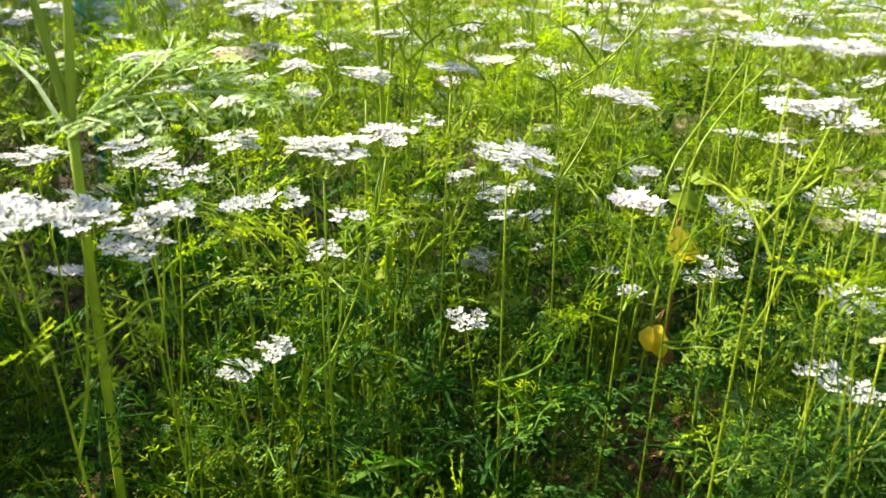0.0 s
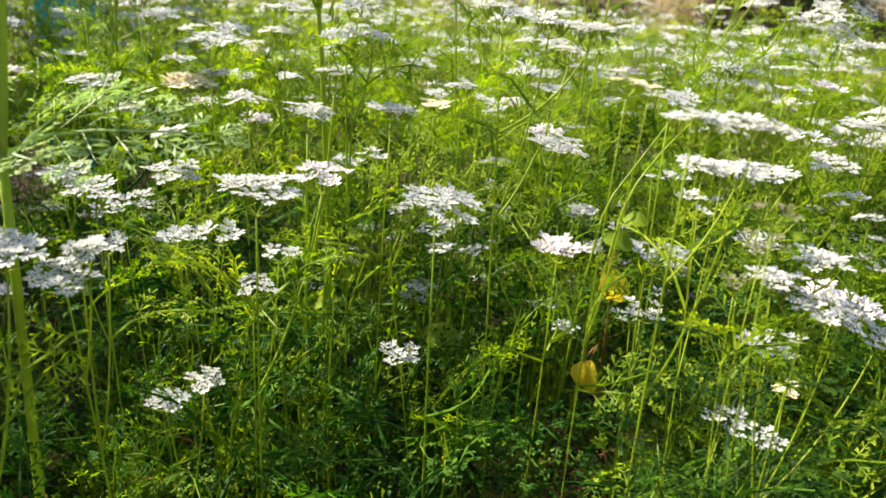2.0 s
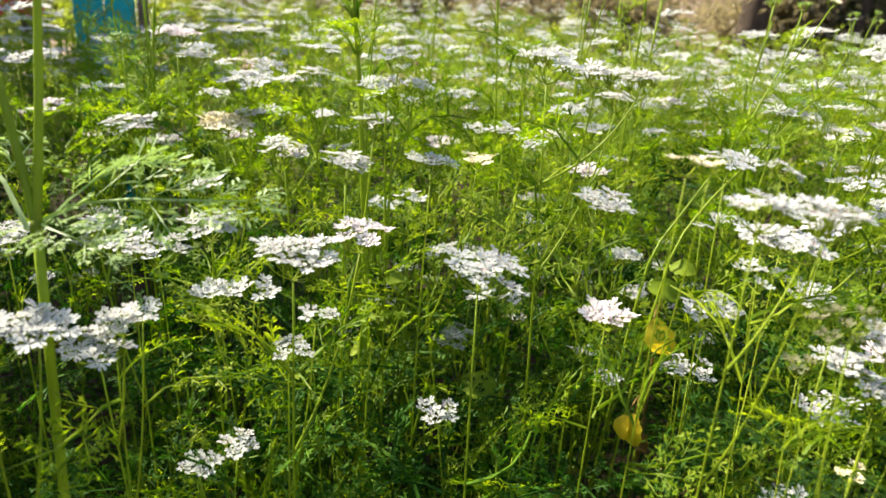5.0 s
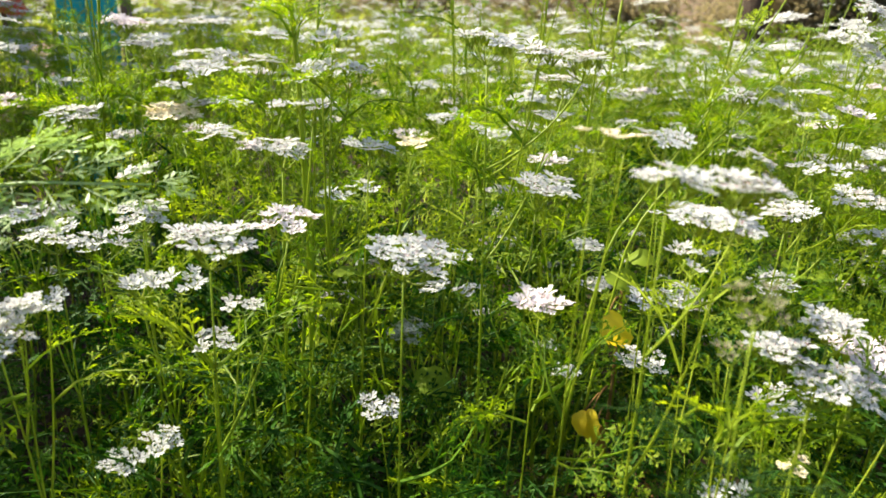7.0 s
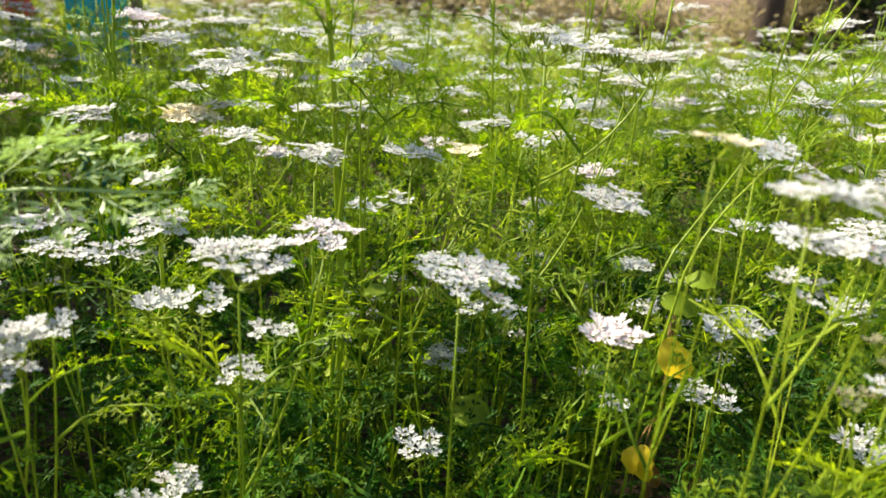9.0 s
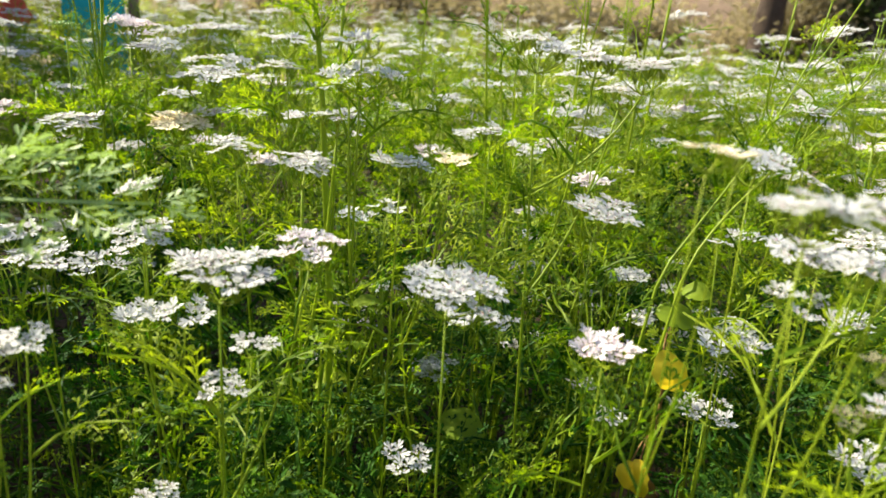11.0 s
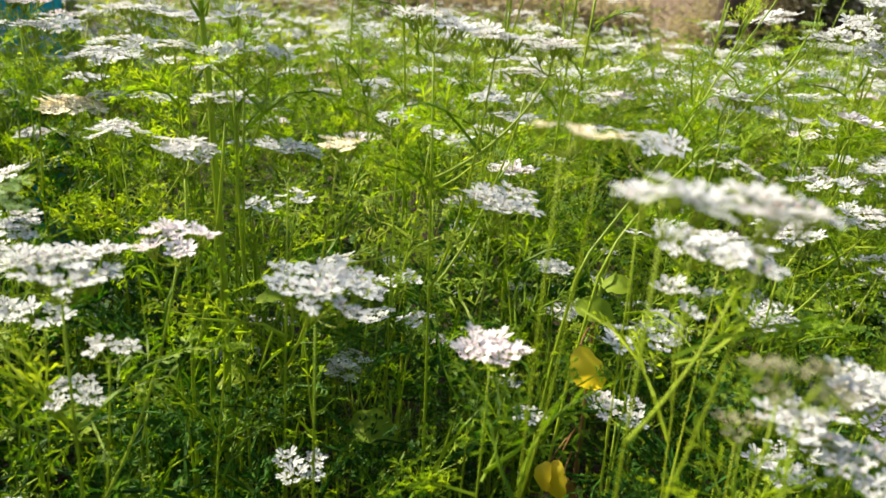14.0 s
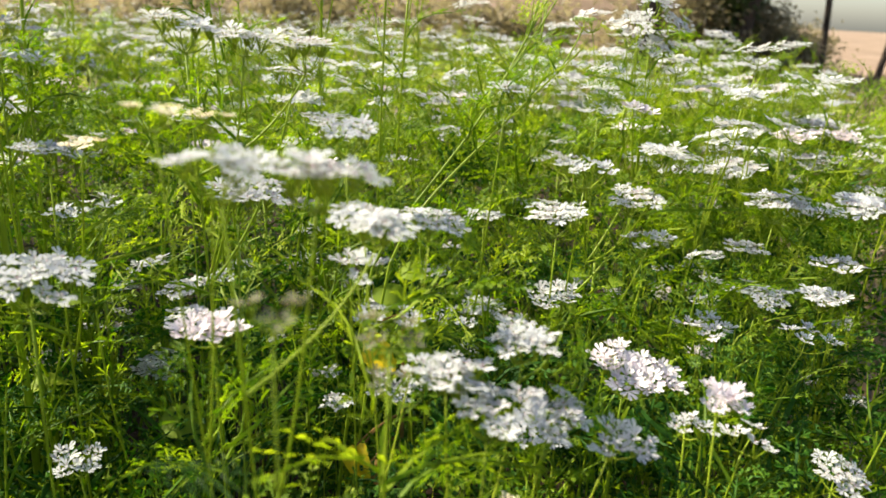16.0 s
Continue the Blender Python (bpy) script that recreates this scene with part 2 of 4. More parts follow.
def umbellet(seed, radius, outer, inner, lift, petal_slot=0, stalks=True):
    """A head of small flowers: long two-lobed petals round the rim, small ones within, anthers and stalks. Slots: petal, anther, green."""
    rng = random.Random(seed)
    s = Soup()
    hub = np.array([0, 0, -radius * 1.0])

    def petal(base, way, length, width, cup, notch=0.62):
        """One petal, cut into two rounded lobes; a shallow notch leaves it spoon-shaped."""
        way = unit(way)
        side = unit(np.cross((0, 0, 1), way))
        up = np.cross(way, side)
        at = lambda a, b, c: base + way * a * length + side * b * width + up * c * length
        if not stalks:
            s.add([at(0, 0, 0), at(0.76, 0.50, cup), at(1.0, 0.0, cup * 0.7), at(0.76, -0.50, cup)], [(0, 2, 1), (0, 3, 2)], petal_slot)
            return
        s.add([at(0, 0, 0), at(0.40, 0.26, 0.04 + cup * 0.5), at(0.76, 0.50, cup), at(0.98, 0.36, cup * 0.9), at(0.95, 0.12, cup * 0.8), at(notch, 0.0, cup * 0.6),
               at(0.95, -0.12, cup * 0.8), at(0.98, -0.36, cup * 0.9), at(0.76, -0.50, cup), at(0.40, -0.26, 0.04 + cup * 0.5)],
              [(0, 5, 4, 3, 2, 1), (0, 9, 8, 7, 6, 5)], petal_slot)

    for i in range(outer):
        a = 2 * math.pi * (i + rng.uniform(-0.25, 0.25)) / outer
        d = np.array([math.cos(a), math.sin(a), 0])
        c = d * radius * rng.uniform(0.44, 0.58) + np.array([0, 0, radius * rng.uniform(-0.08, 0.08)])
        if stalks:
            tube(s, [hub, c], [radius * 0.05] * 2, 3, 2)
        lean = np.array([0, 0, lift + rng.uniform(-0.18, 0.22)])
        grown = rng.uniform(0.75, 1.25)
        for turn, size, wide, cut in ((0, 1.0, 0.60, 0.42), (rng.uniform(0.75, 1.05), 0.70, 0.34, 0.85), (-rng.uniform(0.75, 1.05), 0.70, 0.34, 0.85), (rng.uniform(2.2, 2.9), 0.34, 0.28, 0.9), (-rng.uniform(2.2, 2.9), 0.34, 0.28, 0.9)):
            w = np.array([math.cos(a + turn), math.sin(a + turn), 0]) + lean
            petal(c, w, radius * 0.84 * size * grown, radius * wide * 0.8 * grown, rng.uniform(0.0, 0.14), cut)
        for k in range(2 if stalks else 0):
            q = c + np.array([rng.uniform(-1, 1), rng.uniform(-1, 1), 1.6]) * radius * 0.09
            e = radius * 0.04
            s.add([q + (e, 0, 0), q + (0, e, 0), q + (-e, -e, 0), q + (0, 0, e * 1.6)], [(0, 1, 3), (1, 2, 3), (2, 0, 3)], 1)
    for i in range(inner):
        a, rr = rng.uniform(0, 6.28), radius * 0.42 * math.sqrt(rng.random())
        c = np.array([math.cos(a) * rr, math.sin(a) * rr, radius * rng.uniform(0.0, 0.12)])
        for k in range(3):
            b = a + k * 2.09 + rng.uniform(-0.3, 0.3)
            petal(c, (math.cos(b), math.sin(b), 0.35 + rng.uniform(0, 0.4)), radius * 0.24, radius * 0.22, 0.1, 0.85)
    return s


def fruit_head(seed, radius, count):
    """A head of small round green fruits on stalks. Slots: fruit, anther, green."""
    rng = random.Random(seed)
    s = Soup()
    hub = np.array([0, 0, -radius * 1.2])
    for i in range(count):
        a, rr = i * 2.4, radius * math.sqrt((i + 0.5) / count)
        c = np.array([math.cos(a) * rr, math.sin(a) * rr, radius * rng.uniform(-0.1, 0.25)])
        tube(s, [hub, c], [radius * 0.045] * 2, 3, 2)
        r = radius * rng.uniform(0.15, 0.21)
        verts = [c + (0, 0, -r * 1.1)] + [c + (r * math.cos(k * 1.0472) * w, r * math.sin(k * 1.0472) * w, z * r) for w, z in ((0.86, -0.5), (0.86, 0.5)) for k in range(6)] + [c + (0, 0, r * 1.25)]
        faces = [(0, 1 + (k + 1) % 6, 1 + k) for k in range(6)] + [(1 + k, 1 + (k + 1) % 6, 7 + (k + 1) % 6, 7 + k) for k in range(6)] + [(7 + k, 7 + (k + 1) % 6, 13) for k in range(6)]
        s.add(verts, faces, 0)
    return s


HEADS = {
    "white": [umbellet(10 + i, 0.0085, 6 + i % 2, 4, 0.12).mesh("umbellet", [PETAL, ANTHER, STEM]) for i in range(5)],
    "pink": [umbellet(30 + i, 0.0085, 7, 6, 0.45).mesh("umbellet", [PETAL_PINK, ANTHER, STEM]) for i in range(4)],
    "sparse": [umbellet(50 + i, 0.0085, 5, 2, 0.35).mesh("umbellet", [PETAL, ANTHER, STEM]) for i in range(4)],
    "cream": [umbellet(70 + i, 0.0085, 8, 8, 0.3).mesh("umbellet", [CREAM, ANTHER, STEM]) for i in range(3)],
    "white_far": [umbellet(110 + i, 0.0085, 6, 3, 0.12, 0, False).mesh("umbellet", [PETAL, ANTHER, STEM]) for i in range(4)],
    "pink_far": [umbellet(120 + i, 0.0085, 6, 3, 0.35, 0, False).mesh("umbellet", [PETAL_PINK, ANTHER, STEM]) for i in range(3)],
    "faded": [umbellet(75 + i, 0.0085, 5, 2, 0.5).mesh("umbellet", [FADED, ANTHER, STEM]) for i in range(2)],
    "green": [fruit_head(90 + i, 0.0085, 11).mesh("fruit_head", [FRUIT, ANTHER, STEM], True) for i in range(3)],
}
LEAVES = [feather_leaf(i, 0.085, 0.0021, 4, 3, 0.85).mesh("leaf", [LEAF]) for i in range(6)]
DEEP_LEAVES = [feather_leaf(30 + i, 0.085, 0.0025, 4, 3, 0.9).mesh("leaf", [LEAF_LOW_SHADED]) for i in range(5)]
SHADED_LEAVES = [feather_leaf(130 + i, 0.070, 0.0012, 5, 3, 0.9).mesh("leaf", [LEAF_SHADED]) for i in range(3)]
PALE_LEAVES = [feather_leaf(20 + i, 0.15, 0.0026, 6, 4, 0.8).mesh("leaf", [LEAF_PALE]) for i in range(2)]


def part(name, mesh, parent, pose_matrix=None, label=""):
    ob = new(name, mesh)
    ob.parent = parent
    if pose_matrix is not None:
        ob.matrix_basis = pose_matrix
    return tagged(ob, label)


def along(origin, x_way, up, scale=1.0, twist=0.0):
    """The pose of a piece that grows along +x, laid along x_way at origin."""
    x = Vector(x_way).normalized()
    y = Vector(up).cross(x).normalized()
    z = x.cross(y)
    m = Matrix((x, y, z)).transposed().to_4x4()
    return Matrix.Translation(origin) @ m @ Matrix.Rotation(twist, 4, "X") @ Matrix.Scale(scale, 4)


HEAD_NAMES = {"white_far": "umbellet", "pink_far": "umbellet", "white": "umbellet", "pink": "umbellet", "sparse": "umbellet", "cream": "umbellet", "faded": "umbellet", "green": "fruit_head"}


def umbel(parent, place, width, kind, tilt, rng):
    """A compound umbel: rays from one hub, each carrying a small head. place: its middle. tilt: the slope in x and y."""
    width *= 0.84
    normal = Vector((tilt[0], tilt[1], 1)).normalized()
    frame_m = Vector((0, 0, 1)).rotation_difference(normal).to_matrix()
    n_out = max(3, min(8, round(width / 0.0066)))
    if kind == "sparse":
        n_out = max(3, round(n_out * 0.7))
    head = width * {"white": 0.19, "white_far": 0.19, "pink_far": 0.19, "pink": 0.19, "sparse": 0.20, "cream": 0.18, "faded": 0.18, "green": 0.18}[kind]
    if width < 0.034:
        head *= 1.35
    hub = Vector(place) - normal * width * 0.42
    spots = []
    turn = rng.uniform(0, 6.28)
    inner = (2 if width > 0.044 else 1 if width > 0.026 else 0) if kind != "sparse" else (1 if width > 0.04 else 0)
    for i in range(inner):
        a = turn + 0.5 + 2 * math.pi * i / inner
        rr = width * (rng.uniform(0.08, 0.16) if inner > 1 else 0.04)
        spots.append((math.cos(a) * rr, math.sin(a) * rr, width * rng.uniform(0.0, 0.06)))
    for i in range(n_out):
        a = turn + 2 * math.pi * (i + rng.uniform(-0.18, 0.18)) / n_out
        rr = width * rng.uniform(0.25, 0.43)
        spots.append((math.cos(a) * rr, math.sin(a) * rr, width * rng.uniform(-0.05, 0.05)))
    s = Soup()
    tops = []
    for x, y, z in spots:
        top = Vector(place) + frame_m @ Vector((x, y, z))
        tops.append((top, (x, y)))
        foot = top - normal * head * 0.9
        tube(s, arc(hub, foot, frame_m @ Vector((x, y, -0.3 * width)) * 0.10, 5), [0.0006, 0.0005, 0.00045, 0.0004, 0.0004], 4)
    ob = part("umbel", s.mesh("umbel", [STEM], True), parent, Matrix.Translation(-parent.location), {"white": "", "white_far": "", "pink_far": "pink-tinged flower umbel", "pink": "pink-tinged flower umbel", "sparse": "loose white flower umbel", "cream": "cream budding umbel", "faded": "faded grey-brown umbel", "green": "umbel of unripe green fruits"}[kind])
    for top, (x, y) in tops:
        out = (normal + frame_m @ Vector((x, y, 0)) / width * 0.38 + Vector((rng.uniform(-0.26, 0.26), rng.uniform(-0.26, 0.26), 0))).normalized()
        q = Vector((0, 0, 1)).rotation_difference(out).to_matrix().to_4x4()
        part(HEAD_NAMES[kind], rng.choice(HEADS[kind]), ob, Matrix.Translation(top) @ q @ Matrix.Rotation(rng.uniform(0, 6.28), 4, "Z") @ Matrix.Scale(head / 0.0085 * rng.uniform(0.75, 1.18), 4))
    return hub


def coriander(base, heads, label, leaves=5, thick=0.0022, low=0.30, pale=False, seed=0, bushy=1.0, span=(0.0, 6.28)):
    """One plant on the ground: a stem that forks to its umbels, and feathery leaves along it. heads: place, width, kind, tilt."""
    rng = random.Random(seed)
    thick *= 0.64
    root = new("coriander_plant")
    root.location = (base[0], base[1], 0.0)
    tagged(root, label, "coriander", "coriander plants of the field")
    local = Vector((base[0], base[1], 0.0))
    s = Soup()
    lines = []
    main = None
    for i, (place, width, kind, tilt) in enumerate(heads):
        hub = umbel(root, place, width, kind, tilt, rng) - local
        if i == 0:
            bow = (rng.uniform(-0.012, 0.012), rng.uniform(-0.012, 0.012), 0)
            main = arc((0, 0, 0), hub, bow, 10)
            tube(s, main, np.linspace(thick, thick * 0.45, 10), 7)
            lines.append(main)
        else:
            k = max(2, min(8, int(len(main) * (0.70 + 0.07 * (i % 3)))))
            while k > 1 and main[k][2] > hub[2] - 0.035:
                k -= 1
            side = arc(main[k], hub, (np.array(hub) - main[k]) * (0.10, 0.10, -0.08), 8)
            tube(s, side, np.linspace(thick * 0.7, thick * 0.4, 8), 6)
            lines.append(side)
    part("stem", s.mesh("stem", [STEM], True), root)
    for i in range(leaves):
        line = rng.choice(lines)
        j = rng.uniform(0.35, 0.92 if bushy < 1.01 else 0.55) * (len(line) - 1)
        k = int(j)
        p = line[k] + (line[min(k + 1, len(line) - 1)] - line[k]) * (j - k)
        if p[2] < low * 0.6:
            p = line[len(line) * 2 // 3]
        a = rng.uniform(*span)
        way = (math.cos(a), math.sin(a), rng.uniform(0.1, 0.9))
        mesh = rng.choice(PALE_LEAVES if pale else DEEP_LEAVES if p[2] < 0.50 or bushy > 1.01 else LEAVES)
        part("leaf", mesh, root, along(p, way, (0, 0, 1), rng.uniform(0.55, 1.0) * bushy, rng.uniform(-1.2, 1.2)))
    return root


# ---- ground and distance ----
def inside(x, y):
    """Whether a foot stands in the crop: its right edge runs slantwise, and it reaches further back towards the left."""
    back = 3.7 + 4.6 * max(0.0, min(1.0, (0.30 - x / max(y, 0.5)) / 0.25)) + 0.2 * math.sin(x * 3)
    return x < 0.95 + 0.50 * (y - 0.9) + 0.08 * math.sin(y * 5) and y < back


def flowering(x, y):
    """Whether the crop flowers there: only green leaves grow along its right edge."""
    return inside(x, y) and x < 0.98 + 0.36 * (y - 0.9)


def sheet(name, mesh_soup, mat, label):
    return tagged(new(name, mesh_soup.mesh(name, [mat], True)), label, "ground", kind="structure")


def grid(xs, ys, height, keep=None):
    g, w = Soup(), len(xs)
    faces = [(j * w + i, j * w + i + 1, (j + 1) * w + i + 1, (j + 1) * w + i) for j in range(len(ys) - 1) for i in range(w - 1)
             if keep is None or keep((xs[i] + xs[i + 1]) / 2, (ys[j] + ys[j + 1]) / 2)]
    g.add([(x, y, height(x, y)) for y in ys for x in xs], faces)
    return g


def swell(x, y):
    """The lie of the land: level by the crop, then an earth bank that falls away to the right."""
    if y > 10.4 and y < 200 and x > -60:
        up = min(1.0, (y - 10.4) / 4.0)
        side = max(0.0, min(1.0, (0.60 - x / y) / 0.09))
        return 1.55 * up * up * (3 - 2 * up) * side + (0.25 * noise.noise((x * 0.5, y * 0.5, 7)) * up)
    return 0.10 * noise.noise((x * 0.35, y * 0.35, 7)) + 0.05 * noise.noise((x * 1.1, y * 1.1, 2)) if 4.2 < y < 25 and abs(x) < 18 else -0.06


sheet("ground", grid(np.r_[-900, -120, -50, np.linspace(-20, 20, 81), 50, 120, 900], np.r_[-900, -60, np.linspace(-2, 26, 57), 60, 201, 1500], swell), EARTH, "dry tan earth round the field, reaching to the horizon")
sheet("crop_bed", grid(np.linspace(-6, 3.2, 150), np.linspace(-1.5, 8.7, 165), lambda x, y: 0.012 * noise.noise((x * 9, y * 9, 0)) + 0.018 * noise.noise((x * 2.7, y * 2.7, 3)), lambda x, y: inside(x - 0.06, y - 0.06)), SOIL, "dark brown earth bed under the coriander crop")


# ---- coriander plants that stand in front: a label, the foot, the stem's radius, the number of leaves, and the umbels
# (x, y, z, width, kind, slope in x and y) ----
PLANTS = [
    ("white coriander umbel tilted on a slender green stem", 0.062, 0.511, 0.0022, 5, [(0.046, 0.481, 0.633, 0.056, "white", 0.22, -0.15)]),
    ("small pink-tinged coriander umbel on a thin stem", 0.122, 0.538, 0.0018, 4, [(0.13, 0.488, 0.603, 0.038, "pink", 0.05, -0.07)]),
    ("coriander plant with a thick yellow-green stem", -0.051, 0.655, 0.0036, 6, [(-0.059, 0.635, 0.662, 0.054, "white", 0.1, -0.06), (-0.041, 0.663, 0.692, 0.045, "white", 0, -0.05)]),
    ("broad double white coriander umbel in half shade", -0.077, 0.523, 0.0024, 6, [(-0.077, 0.483, 0.637, 0.062, "white", 0.05, -0.11), (-0.04, 0.54, 0.633, 0.046, "pink", 0, -0.07)]),
    ("low coriander plant with two small white umbels", -0.091, 0.537, 0.002, 6, [(-0.083, 0.497, 0.56, 0.03, "white", 0.1, -0.15), (-0.066, 0.507, 0.582, 0.026, "white", 0.1, -0.1)]),
    ("low coriander plant with a small double umbel", -0.145, 0.514, 0.002, 6, [(-0.145, 0.484, 0.473, 0.028, "white", 0.1, -0.2), (-0.118, 0.488, 0.489, 0.028, "white", 0.1, -0.2)]),
    ("coriander plant with a wide flat white umbel", -0.171, 0.888, 0.0024, 6, [(-0.187, 0.838, 0.696, 0.078, "white", 0.0, -0.03), (-0.108, 0.879, 0.657, 0.032, "white", 0, 0)]),
    ("coriander plant with a flat narrow umbel", -0.115, 0.742, 0.002, 5, [(-0.123, 0.692, 0.66, 0.052, "white", -0.08, -0.03)]),
    ("coriander plant with a white and a budding umbel", 0.018, 0.667, 0.0022, 6, [(0.01, 0.617, 0.669, 0.046, "white", 0.1, -0.05), (0.042, 0.578, 0.682, 0.028, "cream", 0, -0.05)]),
    ("coriander plant with a bluish white umbel in shade", 0.136, 0.620, 0.002, 5, [(0.136, 0.57, 0.656, 0.056, "white", 0.15, -0.06)]),
    ("tall coriander plant with three flat umbels in a row", 0.114, 0.670, 0.0026, 8, [(0.098, 0.63, 0.752, 0.056, "white", 0.15, -0.01), (0.134, 0.623, 0.746, 0.04, "white", 0.1, -0.03), (0.172, 0.644, 0.74, 0.052, "white", 0.06, -0.02), (0.161, 0.666, 0.721, 0.036, "white", 0, 0)]),
    ("tall leafy coriander plant with a big bright white umbel", 0.182, 0.426, 0.0018, 0, [(0.158, 0.356, 0.717, 0.042, "white", 0.0, -0.06), (0.19, 0.354, 0.714, 0.04, "white", 0.08, -0.06), (0.212, 0.413, 0.68, 0.032, "white", 0, -0.1)]),
    ("coriander plant with cream-coloured budding umbel", 0.179, 0.546, 0.0013, 4, [(0.131, 0.386, 0.729, 0.024, "cream", 0, 0), (0.148, 0.401, 0.725, 0.018, "cream", 0, 0)]),
    ("coriander plant with a bluish flat umbel", 0.216, 0.555, 0.0015, 5, [(0.2, 0.505, 0.706, 0.044, "white", 0.1, -0.03)]),
    ("coriander plant with large umbels in shade", 0.278, 0.412, 0.0018, 6, [(0.262, 0.392, 0.605, 0.05, "white", 0.05, -0.1), (0.245, 0.405, 0.617, 0.036, "white", 0.1, -0.2), (0.282, 0.425, 0.622, 0.036, "white", 0.0, -0.05), (0.295, 0.406, 0.595, 0.034, "white", 0.2, -0.2), (0.33, 0.417, 0.572, 0.034, "sparse", 0.2, -0.2)]),
    ("coriander plant with a loose umbel in shade", 0.423, 0.620, 0.0024, 6, [(0.399, 0.57, 0.534, 0.07, "pink", 0.15, -0.17)]),
    ("coriander plant with a small pinkish umbel", 0.413, 0.485, 0.0018, 4, [(0.397, 0.445, 0.579, 0.034, "pink", 0.1, -0.15)]),
    ("coriander plant with an open loose umbel", 0.416, 0.506, 0.002, 5, [(0.392, 0.466, 0.55, 0.028, "sparse", 0.1, -0.15), (0.425, 0.46, 0.546, 0.034, "sparse", 0.1, -0.15)]),
    ("coriander plant with white umbels in the crop", 0.576, 0.732, 0.0022, 6, [(0.552, 0.682, 0.548, 0.055, "white", 0, -0.1), (0.573, 0.751, 0.567, 0.05, "white", 0, -0.05)]),
    ("coriander plant with wide white umbels", 0.616, 0.796, 0.0022, 6, [(0.592, 0.746, 0.615, 0.065, "white", 0, -0.05), (0.64, 0.766, 0.604, 0.05, "white", 0, -0.05)]),
    ("coriander plant with flat umbels", 0.689, 1.012, 0.0022, 6, [(0.665, 0.962, 0.606, 0.075, "white", 0, -0.03), (0.7, 1.006, 0.619, 0.05, "white", 0, 0)]),
    ("coriander plant with a bluish umbel and drooping heads", 0.377, 0.725, 0.0024, 7, [(0.361, 0.665, 0.622, 0.06, "white", -0.1, -0.05), (0.384, 0.672, 0.656, 0.05, "sparse", 0, -0.1), (0.434, 0.69, 0.629, 0.05, "white", 0, -0.15), (0.436, 0.662, 0.601, 0.045, "sparse", 0, -0.1)]),
    ("coriander plant with an upright narrow umbel", 0.452, 0.956, 0.002, 5, [(0.436, 0.906, 0.617, 0.045, "white", 0.5, -0.25)]),
    ("coriander plant with loose umbels low in the crop", 0.386, 0.727, 0.0022, 7, [(0.37, 0.677, 0.548, 0.058, "sparse", 0, -0.15), (0.298, 0.72, 0.511, 0.04, "sparse", 0, -0.1)]),
    ("coriander plant with two heads under a taller umbel", 0.225, 0.503, 0.0014, 5, [(0.209, 0.453, 0.673, 0.036, "white", 0.1, -0.15), (0.247, 0.504, 0.659, 0.045, "white", 0.15, -0.12), (0.205, 0.447, 0.649, 0.028, "sparse", 0, -0.15)]),
    ("coriander plant with a flat white umbel", 0.194, 0.871, 0.002, 5, [(0.178, 0.821, 0.668, 0.05, "white", 0, 0)]),
    ("coriander plant with a bluish umbel under feathery leaves", 0.288, 0.774, 0.0024, 10, [(0.328, 0.724, 0.71, 0.036, "white", 0, 0)]),
    ("coriander plant with a flat white umbel", 0.304, 1.180, 0.002, 5, [(0.288, 1.13, 0.66, 0.05, "white", 0.1, 0), (0.33, 1.165, 0.655, 0.05, "white", 0, 0)]),
    ("tall coriander plant with a crowded upright flower head", 0.500, 0.870, 0.0024, 5, [(0.484, 0.82, 0.786, 0.050, "white", 0.1, -0.35), (0.464, 0.816, 0.764, 0.048, "white", -0.4, -0.6), (0.506, 0.821, 0.768, 0.048, "white", 0.3, -0.5), (0.485, 0.808, 0.746, 0.044, "white", 0.1, -0.8)]),
    ("tall coriander plant with branching loose umbels", -0.006, 0.684, 0.0026, 8, [(-0.022, 0.634, 0.746, 0.034, "sparse", 0, -0.15), (-0.034, 0.64, 0.723, 0.036, "sparse", -0.3, -0.15), (-0.005, 0.647, 0.723, 0.034, "sparse", 0.3, -0.15)]),
    ("coriander plant with stacked flat umbels", -0.088, 0.851, 0.0022, 6, [(-0.104, 0.801, 0.735, 0.046, "white", 0, 0), (-0.11, 0.792, 0.712, 0.05, "white", 0, 0)]),
    ("coriander plant with a domed white umbel", -0.248, 0.911, 0.0022, 7, [(-0.264, 0.861, 0.736, 0.056, "pink", 0.05, -0.05), (-0.24, 0.832, 0.717, 0.04, "white", 0, 0)]),
    ("coriander plant with a flat white umbel", -0.229, 1.152, 0.0022, 6, [(-0.245, 1.102, 0.725, 0.07, "white", 0, 0)]),
    ("coriander plant with a spreading umbel", -0.274, 0.839, 0.0022, 6, [(-0.29, 0.789, 0.653, 0.062, "white", 0, -0.05)]),
    ("coriander plant with a yellowing umbel", -0.190, 0.860, 0.0022, 6, [(-0.206, 0.81, 0.654, 0.064, "cream", 0, -0.05), (-0.18, 0.834, 0.662, 0.04, "white", 0, 0)]),
    ("coriander plant with tilted white umbels", -0.154, 0.667, 0.0022, 6, [(-0.17, 0.617, 0.641, 0.034, "white", -0.3, -0.05), (-0.163, 0.606, 0.613, 0.048, "white", 0.1, -0.1)]),
    ("coriander plant with a pale umbel in shade", -0.225, 0.748, 0.002, 6, [(-0.241, 0.698, 0.554, 0.055, "sparse", 0, -0.1)]),
    ("coriander plant with a white umbel", -0.205, 0.628, 0.0022, 6, [(-0.221, 0.578, 0.602, 0.05, "white", -0.1, -0.1), (-0.255, 0.606, 0.608, 0.04, "white", 0, -0.05)]),
